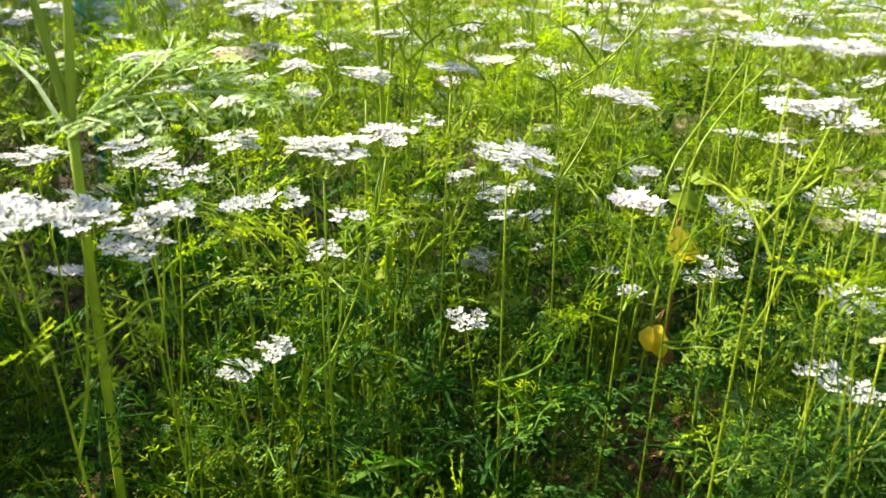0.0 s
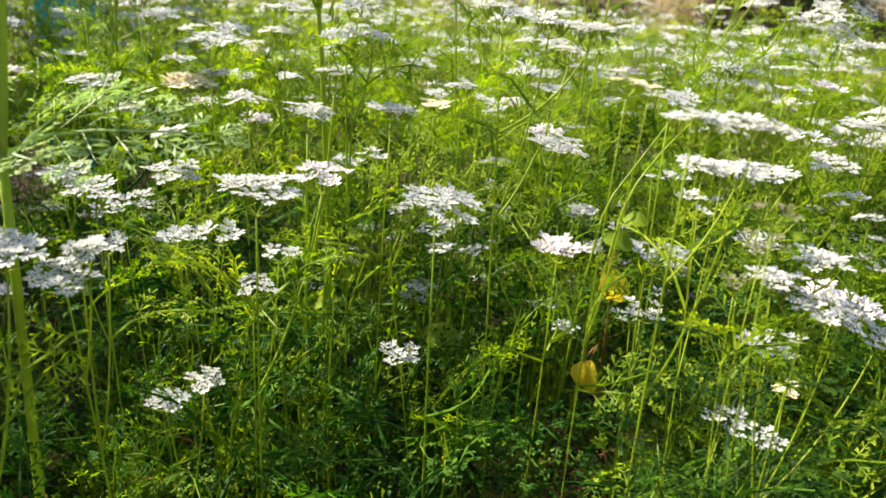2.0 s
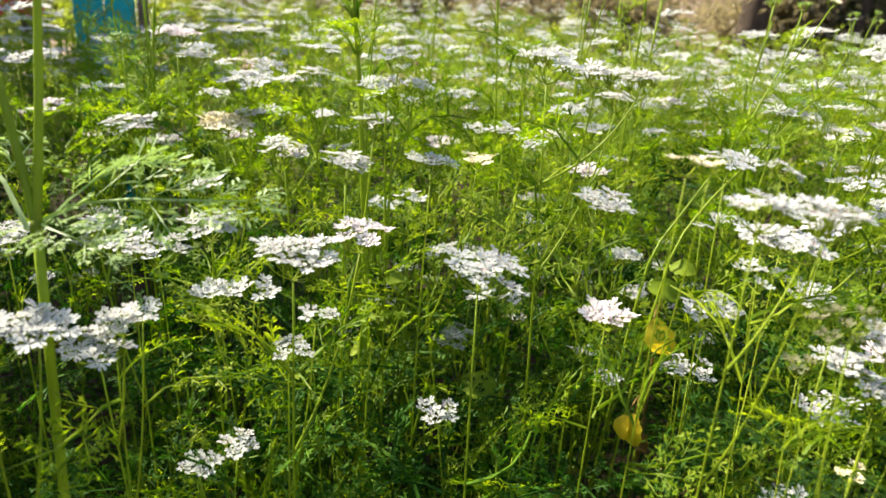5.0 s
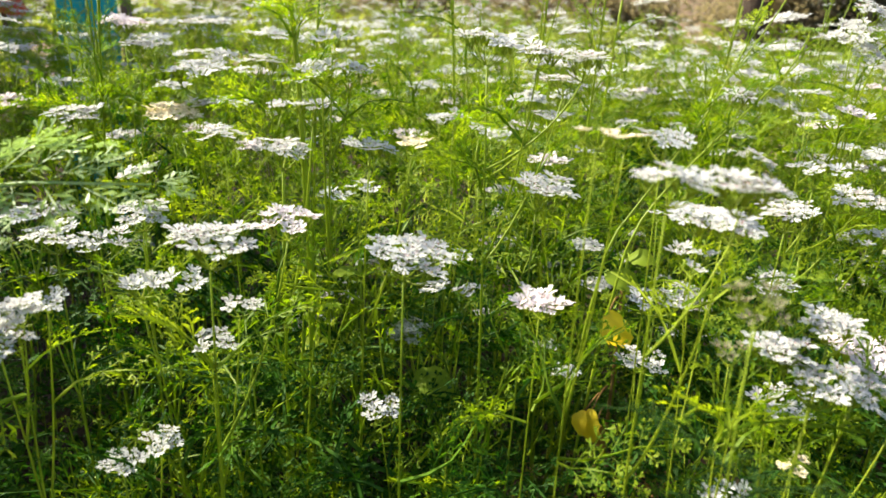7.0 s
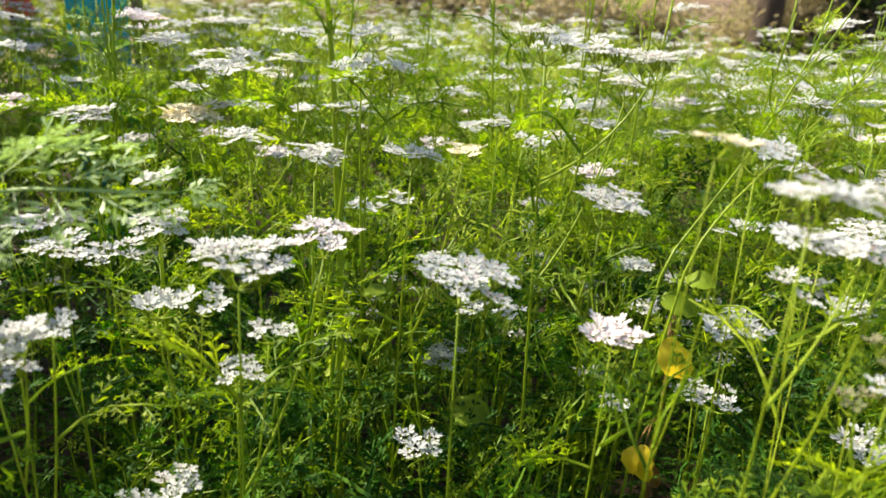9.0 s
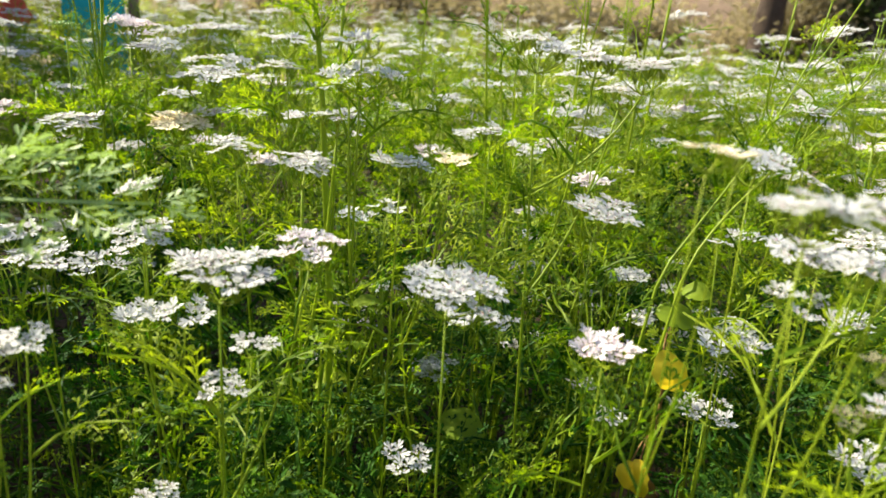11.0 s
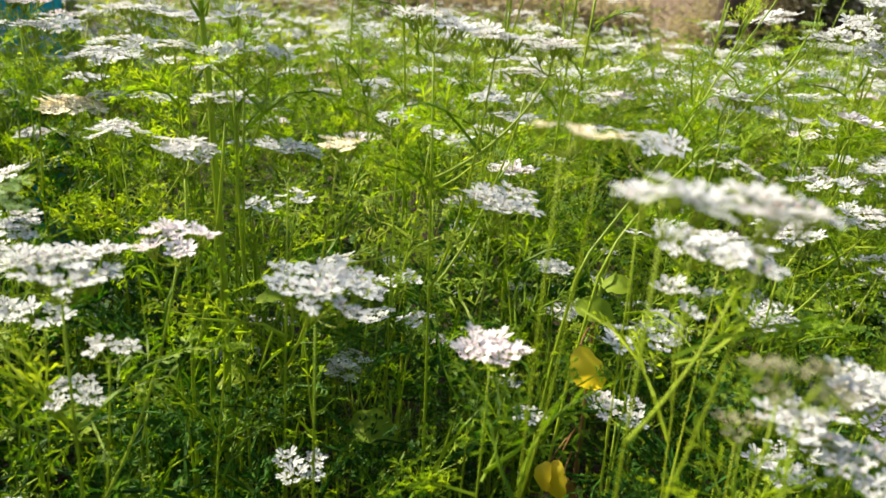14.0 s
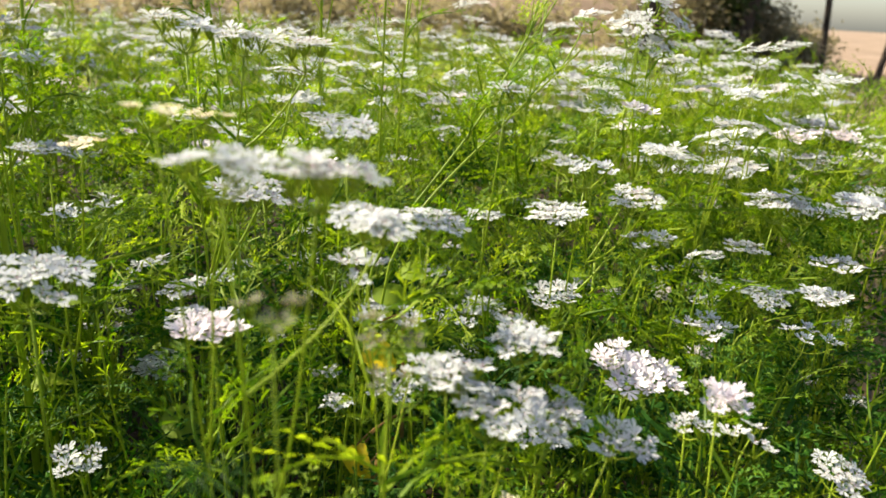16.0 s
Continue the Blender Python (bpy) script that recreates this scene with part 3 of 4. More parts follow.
    ("coriander plant with small loose umbels", -0.132, 0.606, 0.002, 6, [(-0.148, 0.556, 0.575, 0.036, "sparse", 0, -0.1), (-0.118, 0.547, 0.582, 0.034, "sparse", 0, -0.1), (-0.16, 0.58, 0.564, 0.036, "sparse", 0, -0.1)]),
    ("coriander plant with a bluish white umbel in shade", -0.167, 0.481, 0.002, 5, [(-0.183, 0.431, 0.591, 0.04, "white", 0.1, -0.15), (-0.164, 0.453, 0.605, 0.026, "white", 0.1, -0.1), (-0.168, 0.432, 0.607, 0.032, "white", 0.05, -0.1), (-0.18, 0.446, 0.6, 0.026, "white", 0, -0.15)]),
    ("coriander plant with a white umbel", -0.289, 0.616, 0.0022, 5, [(-0.305, 0.566, 0.608, 0.052, "white", 0, -0.05)]),
    ("low coriander plant with a bright loose umbel", 0.260, 0.465, 0.002, 6, [(0.244, 0.425, 0.504, 0.036, "sparse", 0.2, -0.25), (0.268, 0.415, 0.498, 0.024, "sparse", 0.1, -0.2)]),
    ("low coriander plant with a loose umbel", 0.248, 0.624, 0.002, 5, [(0.232, 0.584, 0.518, 0.045, "sparse", 0, -0.2)]),
    ("low coriander plant with a sparse umbel", 0.041, 0.606, 0.002, 6, [(0.025, 0.566, 0.472, 0.036, "sparse", 0, -0.2)]),
    ("low coriander plant with a loose umbel", 0.342, 0.576, 0.002, 6, [(0.326, 0.536, 0.508, 0.055, "sparse", 0, -0.2)]),
    ("coriander plant with two faded brownish umbels", 0.226, 0.395, 0.0014, 7, [(0.216, 0.374, 0.649, 0.028, "faded", 0, -0.15), (0.218, 0.401, 0.614, 0.026, "faded", 0, -0.1)]),
    ("coriander plant with a small white umbel", 0.245, 0.614, 0.002, 5, [(0.229, 0.564, 0.577, 0.045, "sparse", 0, -0.1)]),
    ("coriander plant with a small white umbel", 0.231, 0.818, 0.0018, 5, [(0.215, 0.768, 0.549, 0.032, "white", 0, -0.1)]),
    ("coriander plant with a small white umbel", 0.242, 0.899, 0.0018, 5, [(0.226, 0.849, 0.522, 0.03, "white", 0, -0.1)]),
    ("coriander plant with a loose umbel among leaves", -0.019, 0.817, 0.002, 6, [(-0.035, 0.767, 0.589, 0.036, "sparse", 0, -0.05), (-0.01, 0.777, 0.595, 0.034, "sparse", 0, -0.05)]),
    ("coriander plant with small umbels", 0.091, 0.778, 0.002, 6, [(0.075, 0.728, 0.677, 0.036, "white", 0, -0.05), (0.103, 0.77, 0.659, 0.028, "white", 0.2, -0.05)]),
    ("coriander plant with a flat white umbel", 0.052, 1.112, 0.002, 6, [(0.036, 1.062, 0.662, 0.05, "white", 0, 0)]),
    ("coriander plant with a flat white umbel", 0.284, 1.134, 0.002, 5, [(0.268, 1.084, 0.58, 0.045, "white", 0, 0)]),
    ("coriander plant with a wide flat umbel", 0.526, 1.297, 0.0022, 5, [(0.51, 1.247, 0.751, 0.065, "white", 0, 0)]),
    ("coriander plant with a pale umbel in shade", -0.345, 1.135, 0.0022, 6, [(-0.361, 1.085, 0.572, 0.07, "white", 0, 0)]),
    ("coriander plant with a small flat umbel", 0.349, 0.867, 0.002, 5, [(0.333, 0.817, 0.579, 0.038, "white", 0, -0.05)]),
    ("low coriander plant with a small loose umbel", 0.269, 0.718, 0.002, 5, [(0.253, 0.668, 0.471, 0.036, "sparse", 0, -0.1)]),
    ("coriander plant with a small white umbel", 0.272, 0.729, 0.002, 5, [(0.256, 0.679, 0.61, 0.022, "white", 0, -0.05)]),
    ("coriander plant with a broad bluish white umbel in shade", -0.206, 0.415, 0.0024, 5, [(-0.222, 0.375, 0.626, 0.05, "white", 0.05, -0.15), (-0.196, 0.39, 0.621, 0.04, "white", 0.05, -0.15)]),
    ("coriander plant going to green fruit", -0.294, 0.881, 0.0022, 6, [(-0.31, 0.831, 0.732, 0.03, "green", 0, 0), (-0.29, 0.851, 0.728, 0.026, "green", 0, 0)]),
    ("coriander plant going to green fruit", 0.116, 0.900, 0.0022, 6, [(0.1, 0.85, 0.773, 0.022, "green", 0, 0), (0.085, 0.84, 0.767, 0.02, "green", 0, 0)]),
    ("coriander plant with flat white umbels", 0.799, 1.030, 0.002, 5, [(0.783, 0.98, 0.613, 0.07, "white", 0, -0.05), (0.862, 1.08, 0.628, 0.075, "pink", 0, -0.03)]),
    ("coriander plant with flat white umbels", 0.902, 1.234, 0.002, 5, [(0.886, 1.184, 0.632, 0.08, "white", 0, -0.03), (0.93, 1.206, 0.626, 0.06, "white", 0, 0)]),
    ("coriander plant with a broad bluish white umbel", 0.722, 0.826, 0.0022, 6, [(0.706, 0.776, 0.604, 0.075, "white", 0.05, -0.1), (0.66, 0.807, 0.591, 0.045, "sparse", 0, -0.1)]),
    ("coriander plant with a small white umbel", 0.584, 0.957, 0.002, 6, [(0.568, 0.907, 0.624, 0.036, "white", 0.1, -0.1), (0.53, 0.936, 0.616, 0.03, "white", 0, -0.05)]),
    ("coriander plant with flat white umbels", 0.900, 1.068, 0.002, 5, [(0.884, 1.018, 0.608, 0.06, "white", 0, -0.03), (0.82, 0.937, 0.586, 0.05, "white", 0, -0.03)]),
    ("coriander plant with a white umbel", 0.651, 0.750, 0.002, 5, [(0.635, 0.7, 0.568, 0.05, "sparse", 0, -0.1), (0.6, 0.668, 0.551, 0.04, "white", 0, -0.1)]),
    ("low coriander plant with loose umbels", 0.495, 0.679, 0.002, 6, [(0.479, 0.629, 0.541, 0.04, "sparse", 0, -0.1), (0.559, 0.617, 0.538, 0.046, "sparse", 0.1, -0.1)]),
    ("low coriander plant with a bright loose umbel", 0.524, 0.525, 0.002, 5, [(0.508, 0.485, 0.501, 0.04, "white", 0.2, -0.2)]),
]
for n, (label, bx, by, thick, leaf_count, heads) in enumerate(PLANTS):
    coriander((bx, by), [((x, y, z), wide, kind, (tx, ty)) for x, y, z, wide, kind, tx, ty in heads], label, leaf_count, thick, seed=100 + n, bushy=1.05 if "leafy" in label else 1.0)


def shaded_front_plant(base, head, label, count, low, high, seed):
    """A thin plant that stands close by, with one small umbel and fine leaves round its stem, their shade put into the
    colour. head: place, width, kind.
    """
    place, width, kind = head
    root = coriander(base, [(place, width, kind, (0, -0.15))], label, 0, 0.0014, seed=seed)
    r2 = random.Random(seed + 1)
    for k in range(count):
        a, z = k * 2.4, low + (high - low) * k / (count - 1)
        part("leaf", SHADED_LEAVES[k % 3], root, along(((place[0] - base[0]) * z / place[2], (place[1] - base[1]) * z / place[2], z), (math.cos(a), 0.6 * math.sin(a), r2.uniform(0.0, 0.7)), (0, 0, 1), r2.uniform(0.7, 1.1), r2.uniform(-0.8, 0.8)))


shaded_front_plant((0.190, 0.300), ((0.179, 0.300, 0.687), 0.022, "faded"), "thin coriander plant with a faded umbel and fine shade-darkened leaves", 15, 0.38, 0.61, 190)
shaded_front_plant((0.284, 0.440), ((0.276, 0.420, 0.533), 0.022, "cream"), "low coriander plant with a cream bud umbel and shade-darkened leaves", 14, 0.30, 0.47, 194)


# ---- the rest of the crop ----
def scatter(name, sources, mats, poses, label, category, smooth=False):
    """One mesh that holds a copy of one of the sources at each pose: (source index, 4 x 4 matrix)."""
    data = []
    for s in sources:
        v, f, m = s.arrays()
        data.append((np.c_[v, np.ones(len(v))], f, m))
    verts, loops, totals, slots, base = [], [], [], [], 0
    flat = [(np.array([i for f in d[1] for i in f]), np.array([len(f) for f in d[1]]), np.array(d[2])) for d in data]
    for k, m in poses:
        v = data[k][0] @ np.array(m).T
        verts.append(v[:, :3])
        loops.append(flat[k][0] + base)
        totals.append(flat[k][1])
        slots.append(flat[k][2])
        base += len(v)
    verts, loops, totals, slots = (np.concatenate(a) for a in (verts, loops, totals, slots))
    me = bpy.data.meshes.new(name)
    me.vertices.add(len(verts))
    me.vertices.foreach_set("co", verts.astype(np.float32).ravel())
    me.loops.add(len(loops))
    me.loops.foreach_set("vertex_index", loops.astype(np.int32))
    me.polygons.add(len(totals))
    me.polygons.foreach_set("loop_start", np.r_[0, np.cumsum(totals)[:-1]].astype(np.int32))
    for m in mats:
        me.materials.append(m)
    me.polygons.foreach_set("material_index", slots.astype(np.int32))
    me.polygons.foreach_set("use_smooth", [smooth] * len(totals))
    me.update(calc_edges=True)
    return tagged(new(name, me), label, category, kind="stuff")


# dip added to the crop so that its left side holds a shaded pocket
def hollow(x, y):
    return math.exp(-((x + 0.27) / 0.15) ** 2 - ((y - 0.62) / 0.20) ** 2)


def canopy(x, y):
    """The height of the leaves: low in front, higher further back, with a hollow dug in to deepen the shade."""
    return min(0.61, 0.37 + 0.34 * (y - 0.3)) * (1 - 0.5 * hollow(x, y))


rng = random.Random(5)
LEAF_SOUPS = [feather_leaf(40 + i, 0.074, 0.0020, 4, 3, 0.9) for i in range(6)]
LOW_SOUPS = [feather_leaf(60 + i, 0.066, 0.0029, 4, 2, 0.95) for i in range(5)]
FAR_SOUPS = [feather_leaf(80 + i, 0.11, 0.0044, 3, 2, 0.9) for i in range(4)] + [feather_leaf(90 + i, 0.12, 0.011, 3, 1, 0.9) for i in range(3)]


def leaf_pose(x, y, z, low, high, size):
    a = rng.uniform(0, 6.28)
    return np.array(along((x, y, z), (math.cos(a), math.sin(a), rng.uniform(low, high)), (0, 0, 1), size, rng.uniform(-1.3, 1.3)))


def open_patch(x, y):
    """A thin spot in the crop where yellowed leaves show."""
    return ((x - 0.21 - 0.4 * (y - 0.62)) / 0.065) ** 2 + ((y - 0.62) / 0.20) ** 2 < 1


near, lowest, far = [], [], []
while len(near) < 1250:
    y = rng.uniform(0.28, 1.7)
    x = rng.uniform(-0.25 - 0.62 * y, 0.35 + 0.62 * y)
    if inside(x, y) and not open_patch(x, y):
        top = canopy(x, y)
        z = top * (1 - 0.7 * rng.random() ** 1.1) + 0.03 * noise.noise((x * 7, y * 7, 1))
        # most low leaves take the green that has the canopy's shade in it
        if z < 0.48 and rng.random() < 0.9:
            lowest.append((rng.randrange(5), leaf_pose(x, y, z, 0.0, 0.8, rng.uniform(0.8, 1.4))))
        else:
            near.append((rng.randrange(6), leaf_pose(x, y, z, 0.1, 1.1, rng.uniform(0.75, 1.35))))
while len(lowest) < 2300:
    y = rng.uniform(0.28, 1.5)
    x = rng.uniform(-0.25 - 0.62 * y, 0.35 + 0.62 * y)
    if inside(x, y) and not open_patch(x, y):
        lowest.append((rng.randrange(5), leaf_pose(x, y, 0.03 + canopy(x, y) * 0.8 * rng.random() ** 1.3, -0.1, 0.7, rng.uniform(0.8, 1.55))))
while len(far) < 2600:
    y = 1.5 + 6.8 * rng.random() ** 1.7
    x = rng.uniform(-0.3 - 0.66 * y, 0.3 + 0.66 * y)
    if inside(x, y):
        far.append((rng.randrange(4), leaf_pose(x, y, rng.uniform(0.3, 0.60), 0.2, 1.8, rng.uniform(0.7, 1.2))))
scatter("coriander_foliage", LEAF_SOUPS, [LEAF], near, "fine feathery green coriander leaves filling the crop", "foliage")
scatter("coriander_low_foliage", LOW_SOUPS, [LEAF_LOW_SHADED], lowest, "broader deep green coriander leaves near the ground, darkened for shade", "foliage")
# the crop goes on beside the way; taller leaves close by only cast shade
beside = []
while len(beside) < 1150:
    x, y = rng.uniform(-2.6, -0.3), rng.uniform(-0.9, 1.9)
    if x < -0.25 - 0.6 * max(y, 0.1):
        beside.append((4 + rng.randrange(3), leaf_pose(x, y, rng.uniform(0.08, 0.56), 0.1, 1.5, rng.uniform(0.7, 1.2))))
# denser strip out of view, there to darken the lower left
while len(beside) < 1750:
    x, y = rng.uniform(-1.1, -0.2), rng.uniform(-0.5, 0.8)
    if x < -0.24 - 0.6 * max(y, 0.06):
        beside.append((4 + rng.randrange(3), leaf_pose(x, y, rng.uniform(0.1, 0.64), 0.1, 1.5, rng.uniform(0.7, 1.2))))
# tall leaves out of view, added to shade the left foreground
while len(beside) < 1980:
    y = rng.uniform(0.15, 1.0)
    x = -0.17 - 0.6 * y - rng.uniform(0.0, 0.32)
    beside.append((4 + rng.randrange(3), leaf_pose(x, y, rng.uniform(0.35, 0.98), 0.3, 1.8, rng.uniform(0.7, 1.2))))
while len(beside) < 3300:
    x, y = rng.uniform(-5.8, -1.0), rng.uniform(-1.3, 8.0)
    if x < -1.2 - 0.62 * max(y, 0.4) or (x < -2.5 and y < 2):
        beside.append((4 + rng.randrange(3), leaf_pose(x, y, rng.uniform(0.1, 0.6), 0.1, 1.5, rng.uniform(1.1, 1.8))))
far += beside
scatter("coriander_far_foliage", FAR_SOUPS, [LEAF_LIT], far, "yellow-green feathery foliage filling the rest of the crop, brightened for light", "foliage")

# withered leaves low among the stems
WITHERED = [feather_leaf(140 + i, 0.050, 0.0030, 4, 2, 0.9) for i in range(4)]
poses = []
while len(poses) < 190:
    cx, cy, wide, top = rng.choice(((-0.26, 0.55, 0.13, 0.34), (-0.14, 0.46, 0.10, 0.30), (0.22, 0.60, 0.07, 0.36), (0.06, 0.50, 0.12, 0.26)))
    x, y = cx + rng.gauss(0, wide * 0.6), cy + rng.gauss(0, 0.07)
    if y > 0.33:
        poses.append((rng.randrange(4), leaf_pose(x, y, rng.uniform(0.12, top), -0.7, 0.3, rng.uniform(0.5, 1.1))))
scatter("withered_leaves", WITHERED, [DRY], poses, "withered brown coriander leaves low among the stems", "leaves")

# upright leafy shoots between the umbels
SPRIGS = []
for i in range(6):
    s, r2 = Soup(), random.Random(500 + i)
    line = arc((0, 0, 0), (r2.uniform(-0.03, 0.03), r2.uniform(-0.03, 0.03), 0.26), (r2.uniform(-0.012, 0.012), 0.01, 0), 8)
    tube(s, line, np.linspace(0.0015, 0.0007, 8), 5, 1)
    for k in range(6):
        p, a = line[1 + k * 7 // 7], k * 2.4 + r2.uniform(-0.4, 0.4)
        v, faces, m = feather_leaf(520 + i * 10 + k, r2.uniform(0.050, 0.085), 0.0019, 3, 2, 0.7).arrays()
        mat = np.array(along(p, (math.cos(a), math.sin(a), r2.uniform(0.8, 2.2)), (0.1, 0, 1)))
        s.add((np.c_[v, np.ones(len(v))] @ mat.T)[:, :3], faces, 0)
    SPRIGS.append(s)
poses = []
while len(poses) < 440:
    y = 0.52 + 1.9 * rng.random() ** 1.3
    x = rng.uniform(-0.25 - 0.62 * y, 0.35 + 0.62 * y)
    if inside(x, y) and not open_patch(x, y):
        top = min(0.71, 0.50 + 0.33 * (y - 0.5)) * rng.uniform(0.88, 1.04) * (1 - 0.35 * hollow(x, y))
        m = pose(x, y, top - 0.26, rng.uniform(-9, 9), rng.uniform(-9, 9), rng.uniform(0, 360))
        poses.append((rng.randrange(6), np.array(m)))
scatter("coriander_shoots", SPRIGS, [LEAF, STEM], poses, "upright yellow-green leafy coriander shoots", "foliage")

# bare stems between the plants
stalks = []
for i in range(4):
    s = Soup()
    tube(s, arc((0, 0, 0), (0.05 * math.sin(i * 2), 0.05 * math.cos(i * 2), 1), (0.035 * math.cos(i), 0.03, 0), 7), np.linspace(0.0013, 0.0008, 7), 5)
    stalks.append(s)
poses = []
while len(poses) < 190:
    y = 0.45 + 2.9 * rng.random() ** 1.3
    x = rng.uniform(-0.25 - 0.64 * y, 0.35 + 0.64 * y)
    if inside(x, y):
        h = canopy(x, y) * rng.uniform(0.6, 0.98)
        m = Matrix.Translation((x, y, 0)) @ Matrix.Rotation(rng.uniform(0, 6.28), 4, "Z") @ Matrix.Rotation(rng.uniform(-0.16, 0.16), 4, "X") @ Matrix.Diagonal((1, 1, h, 1))
        poses.append((rng.randrange(4), np.array(m)))
scatter("coriander_stems", stalks, [STEM], poses, "thin upright yellow-green coriander stems", "stems", True)


# plants of the middle distance: a few patterns, each with its own umbels and leaves, set out again and again
PATTERNS = []
for i in range(6):
    r2 = random.Random(300 + i)
    heads = []
    for k in range(3 + i % 3):
        heads.append(((5 + r2.uniform(-0.07, 0.07), -3 + r2.uniform(-0.07, 0.07), 0.63 + r2.uniform(-0.07, 0.07)), r2.uniform(0.032, 0.054), r2.choice(("white_far", "white_far", "white_far", "sparse", "pink_far")), (r2.uniform(-0.2, 0.2), r2.uniform(-0.25, 0.15))))
    PATTERNS.append(coriander((5.0, -3.0), heads, "flowering coriander plant with flat white umbels", 4, 0.002, seed=400 + i))
count = 0
while count < 72:
    y = rng.uniform(0.92, 1.8)
    x = rng.uniform(-0.22 - 0.56 * y, 0.30 + 0.58 * y)
    if flowering(x, y) and hollow(x, y) < 0.2:
        copy_thing(rng.choice(PATTERNS), pose(x, y, 0, rng.uniform(-4, 4), rng.uniform(-4, 4), rng.uniform(0, 360)) @ Matrix.Scale(rng.uniform(0.92, 1.12), 4))
        count += 1
count = 0
while count < 22:
    y = rng.uniform(0.74, 1.0)
    x = rng.uniform(-0.20 - 0.5 * y, 0.30 + 0.55 * y)
    if flowering(x, y) and not open_patch(x, y) and hollow(x, y) < 0.2:
        copy_thing(rng.choice(PATTERNS), pose(x, y, 0, rng.uniform(-6, 6), rng.uniform(-6, 6), rng.uniform(0, 360)) @ Matrix.Scale(rng.uniform(0.70, 0.84), 4))
        count += 1
count = 0
while count < 30:
    y = rng.uniform(0.80, 1.9)
    x = rng.uniform(0.30 + 0.15 * y, 0.42 + 0.55 * y)
    if flowering(x, y) and hollow(x, y) < 0.2:
        copy_thing(rng.choice(PATTERNS), pose(x, y, 0, rng.uniform(-7, 7), rng.uniform(-7, 7), rng.uniform(0, 360)) @ Matrix.Scale(rng.uniform(0.90, 1.10), 4))
        count += 1
for ob in PATTERNS:
    for o in [*ob.children_recursive, ob]:
        bpy.data.objects.remove(o)

# leafy plants without umbels, low between the flowering ones
LEAFY = []
for i in range(5):
    r2 = random.Random(600 + i)
    root = new("coriander_plant")
    tagged(root, "leafy green coriander plant without flowers", "coriander", "coriander plants of the field")
    s = Soup()
    line = arc((0, 0, 0), (r2.uniform(-0.02, 0.02), r2.uniform(-0.02, 0.02), 0.44), (0.012, 0.01, 0), 10)
    tube(s, line, np.linspace(0.002, 0.0009, 10), 6)
    part("stem", s.mesh("stem", [STEM], True), root)
    for k in range(13):
        a = k * 2.4 + r2.uniform(-0.4, 0.4)
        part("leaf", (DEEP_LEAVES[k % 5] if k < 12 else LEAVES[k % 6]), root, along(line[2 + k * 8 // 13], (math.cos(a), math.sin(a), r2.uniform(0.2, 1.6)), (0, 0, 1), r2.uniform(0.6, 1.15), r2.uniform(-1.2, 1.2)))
    LEAFY.append(root)
count = 0
while count < 95:
    y = rng.uniform(0.34, 1.25)
    x = rng.uniform(-0.22 - 0.6 * y, 0.30 + 0.6 * y)
    if inside(x, y) and not open_patch(x, y):
        copy_thing(rng.choice(LEAFY), pose(x, y, 0, rng.uniform(-6, 6), rng.uniform(-6, 6), rng.uniform(0, 360)) @ Matrix.Scale(canopy(x, y) / 0.47 * rng.uniform(0.75, 1.1), 4))
        count += 1
for ob in LEAFY:
    for o in [*ob.children_recursive, ob]:
        bpy.data.objects.remove(o)

# umbels too far to pick apart
FAR_HEADS = []
for i in range(5):
    s, r2 = Soup(), random.Random(700 + i)
    for k in range(7):
        a = k * 2 * math.pi / 6
        c = np.array([0, 0, 0.001]) if k == 6 else np.array([math.cos(a), math.sin(a), r2.uniform(-0.1, 0.1)]) * 0.017
        tube(s, [(0, 0, -0.022), c], [0.0005, 0.0004], 3, 1)
        for j in range(7):
            b = j * 0.898 + r2.uniform(-0.2, 0.2)
            d = np.array([math.cos(b), math.sin(b), r2.uniform(-0.1, 0.5)])
            blade(s, c + d * 0.001, d, (0, 0, 1), r2.uniform(0.006, 0.009), 0.0055, 0.1, 0)
    tube(s, [(0, 0, -0.09), (0, 0, -0.022)], [0.0011, 0.0008], 4, 1)
    FAR_HEADS.append(s)
poses = []
while len(poses) < 1500:
    y = 1.6 + 6.6 * rng.random() ** 1.35
    x = rng.uniform(-0.3 - 0.66 * y, 0.3 + 0.66 * y)
    if flowering(x, y):
        m = pose(x, y, 0.63 + rng.uniform(-0.10, 0.07), rng.uniform(-14, 14), rng.uniform(-14, 14), rng.uniform(0, 360)) @ Matrix.Scale(rng.uniform(0.8, 1.4), 4)
        poses.append((rng.randrange(5), np.array(m)))
for k in range(170):
    y = rng.uniform(-0.8, 2.2)
    x = rng.uniform(-2.6, -0.36 - 0.6 * max(y, 0.1))
    poses.append((rng.randrange(5), np.array(pose(x, y, 0.63 + rng.uniform(-0.1, 0.07), rng.uniform(-14, 14), rng.uniform(-14, 14), rng.uniform(0, 360)) @ Matrix.Scale(rng.uniform(0.8, 1.3), 4))))
for k in range(520):
    x, y = rng.uniform(-5.8, -1.0), rng.uniform(-1.3, 8.0)
    if x < -1.2 - 0.62 * max(y, 0.4) or (x < -2.5 and y < 2):
        poses.append((rng.randrange(5), np.array(pose(x, y, 0.63 + rng.uniform(-0.1, 0.07), rng.uniform(-14, 14), rng.uniform(-14, 14), rng.uniform(0, 360)) @ Matrix.Scale(rng.uniform(0.9, 1.4), 4))))
scatter("coriander_far_umbels", FAR_HEADS, [PETAL, STEM], poses, "flat white coriander umbels massed further back", "flowers")

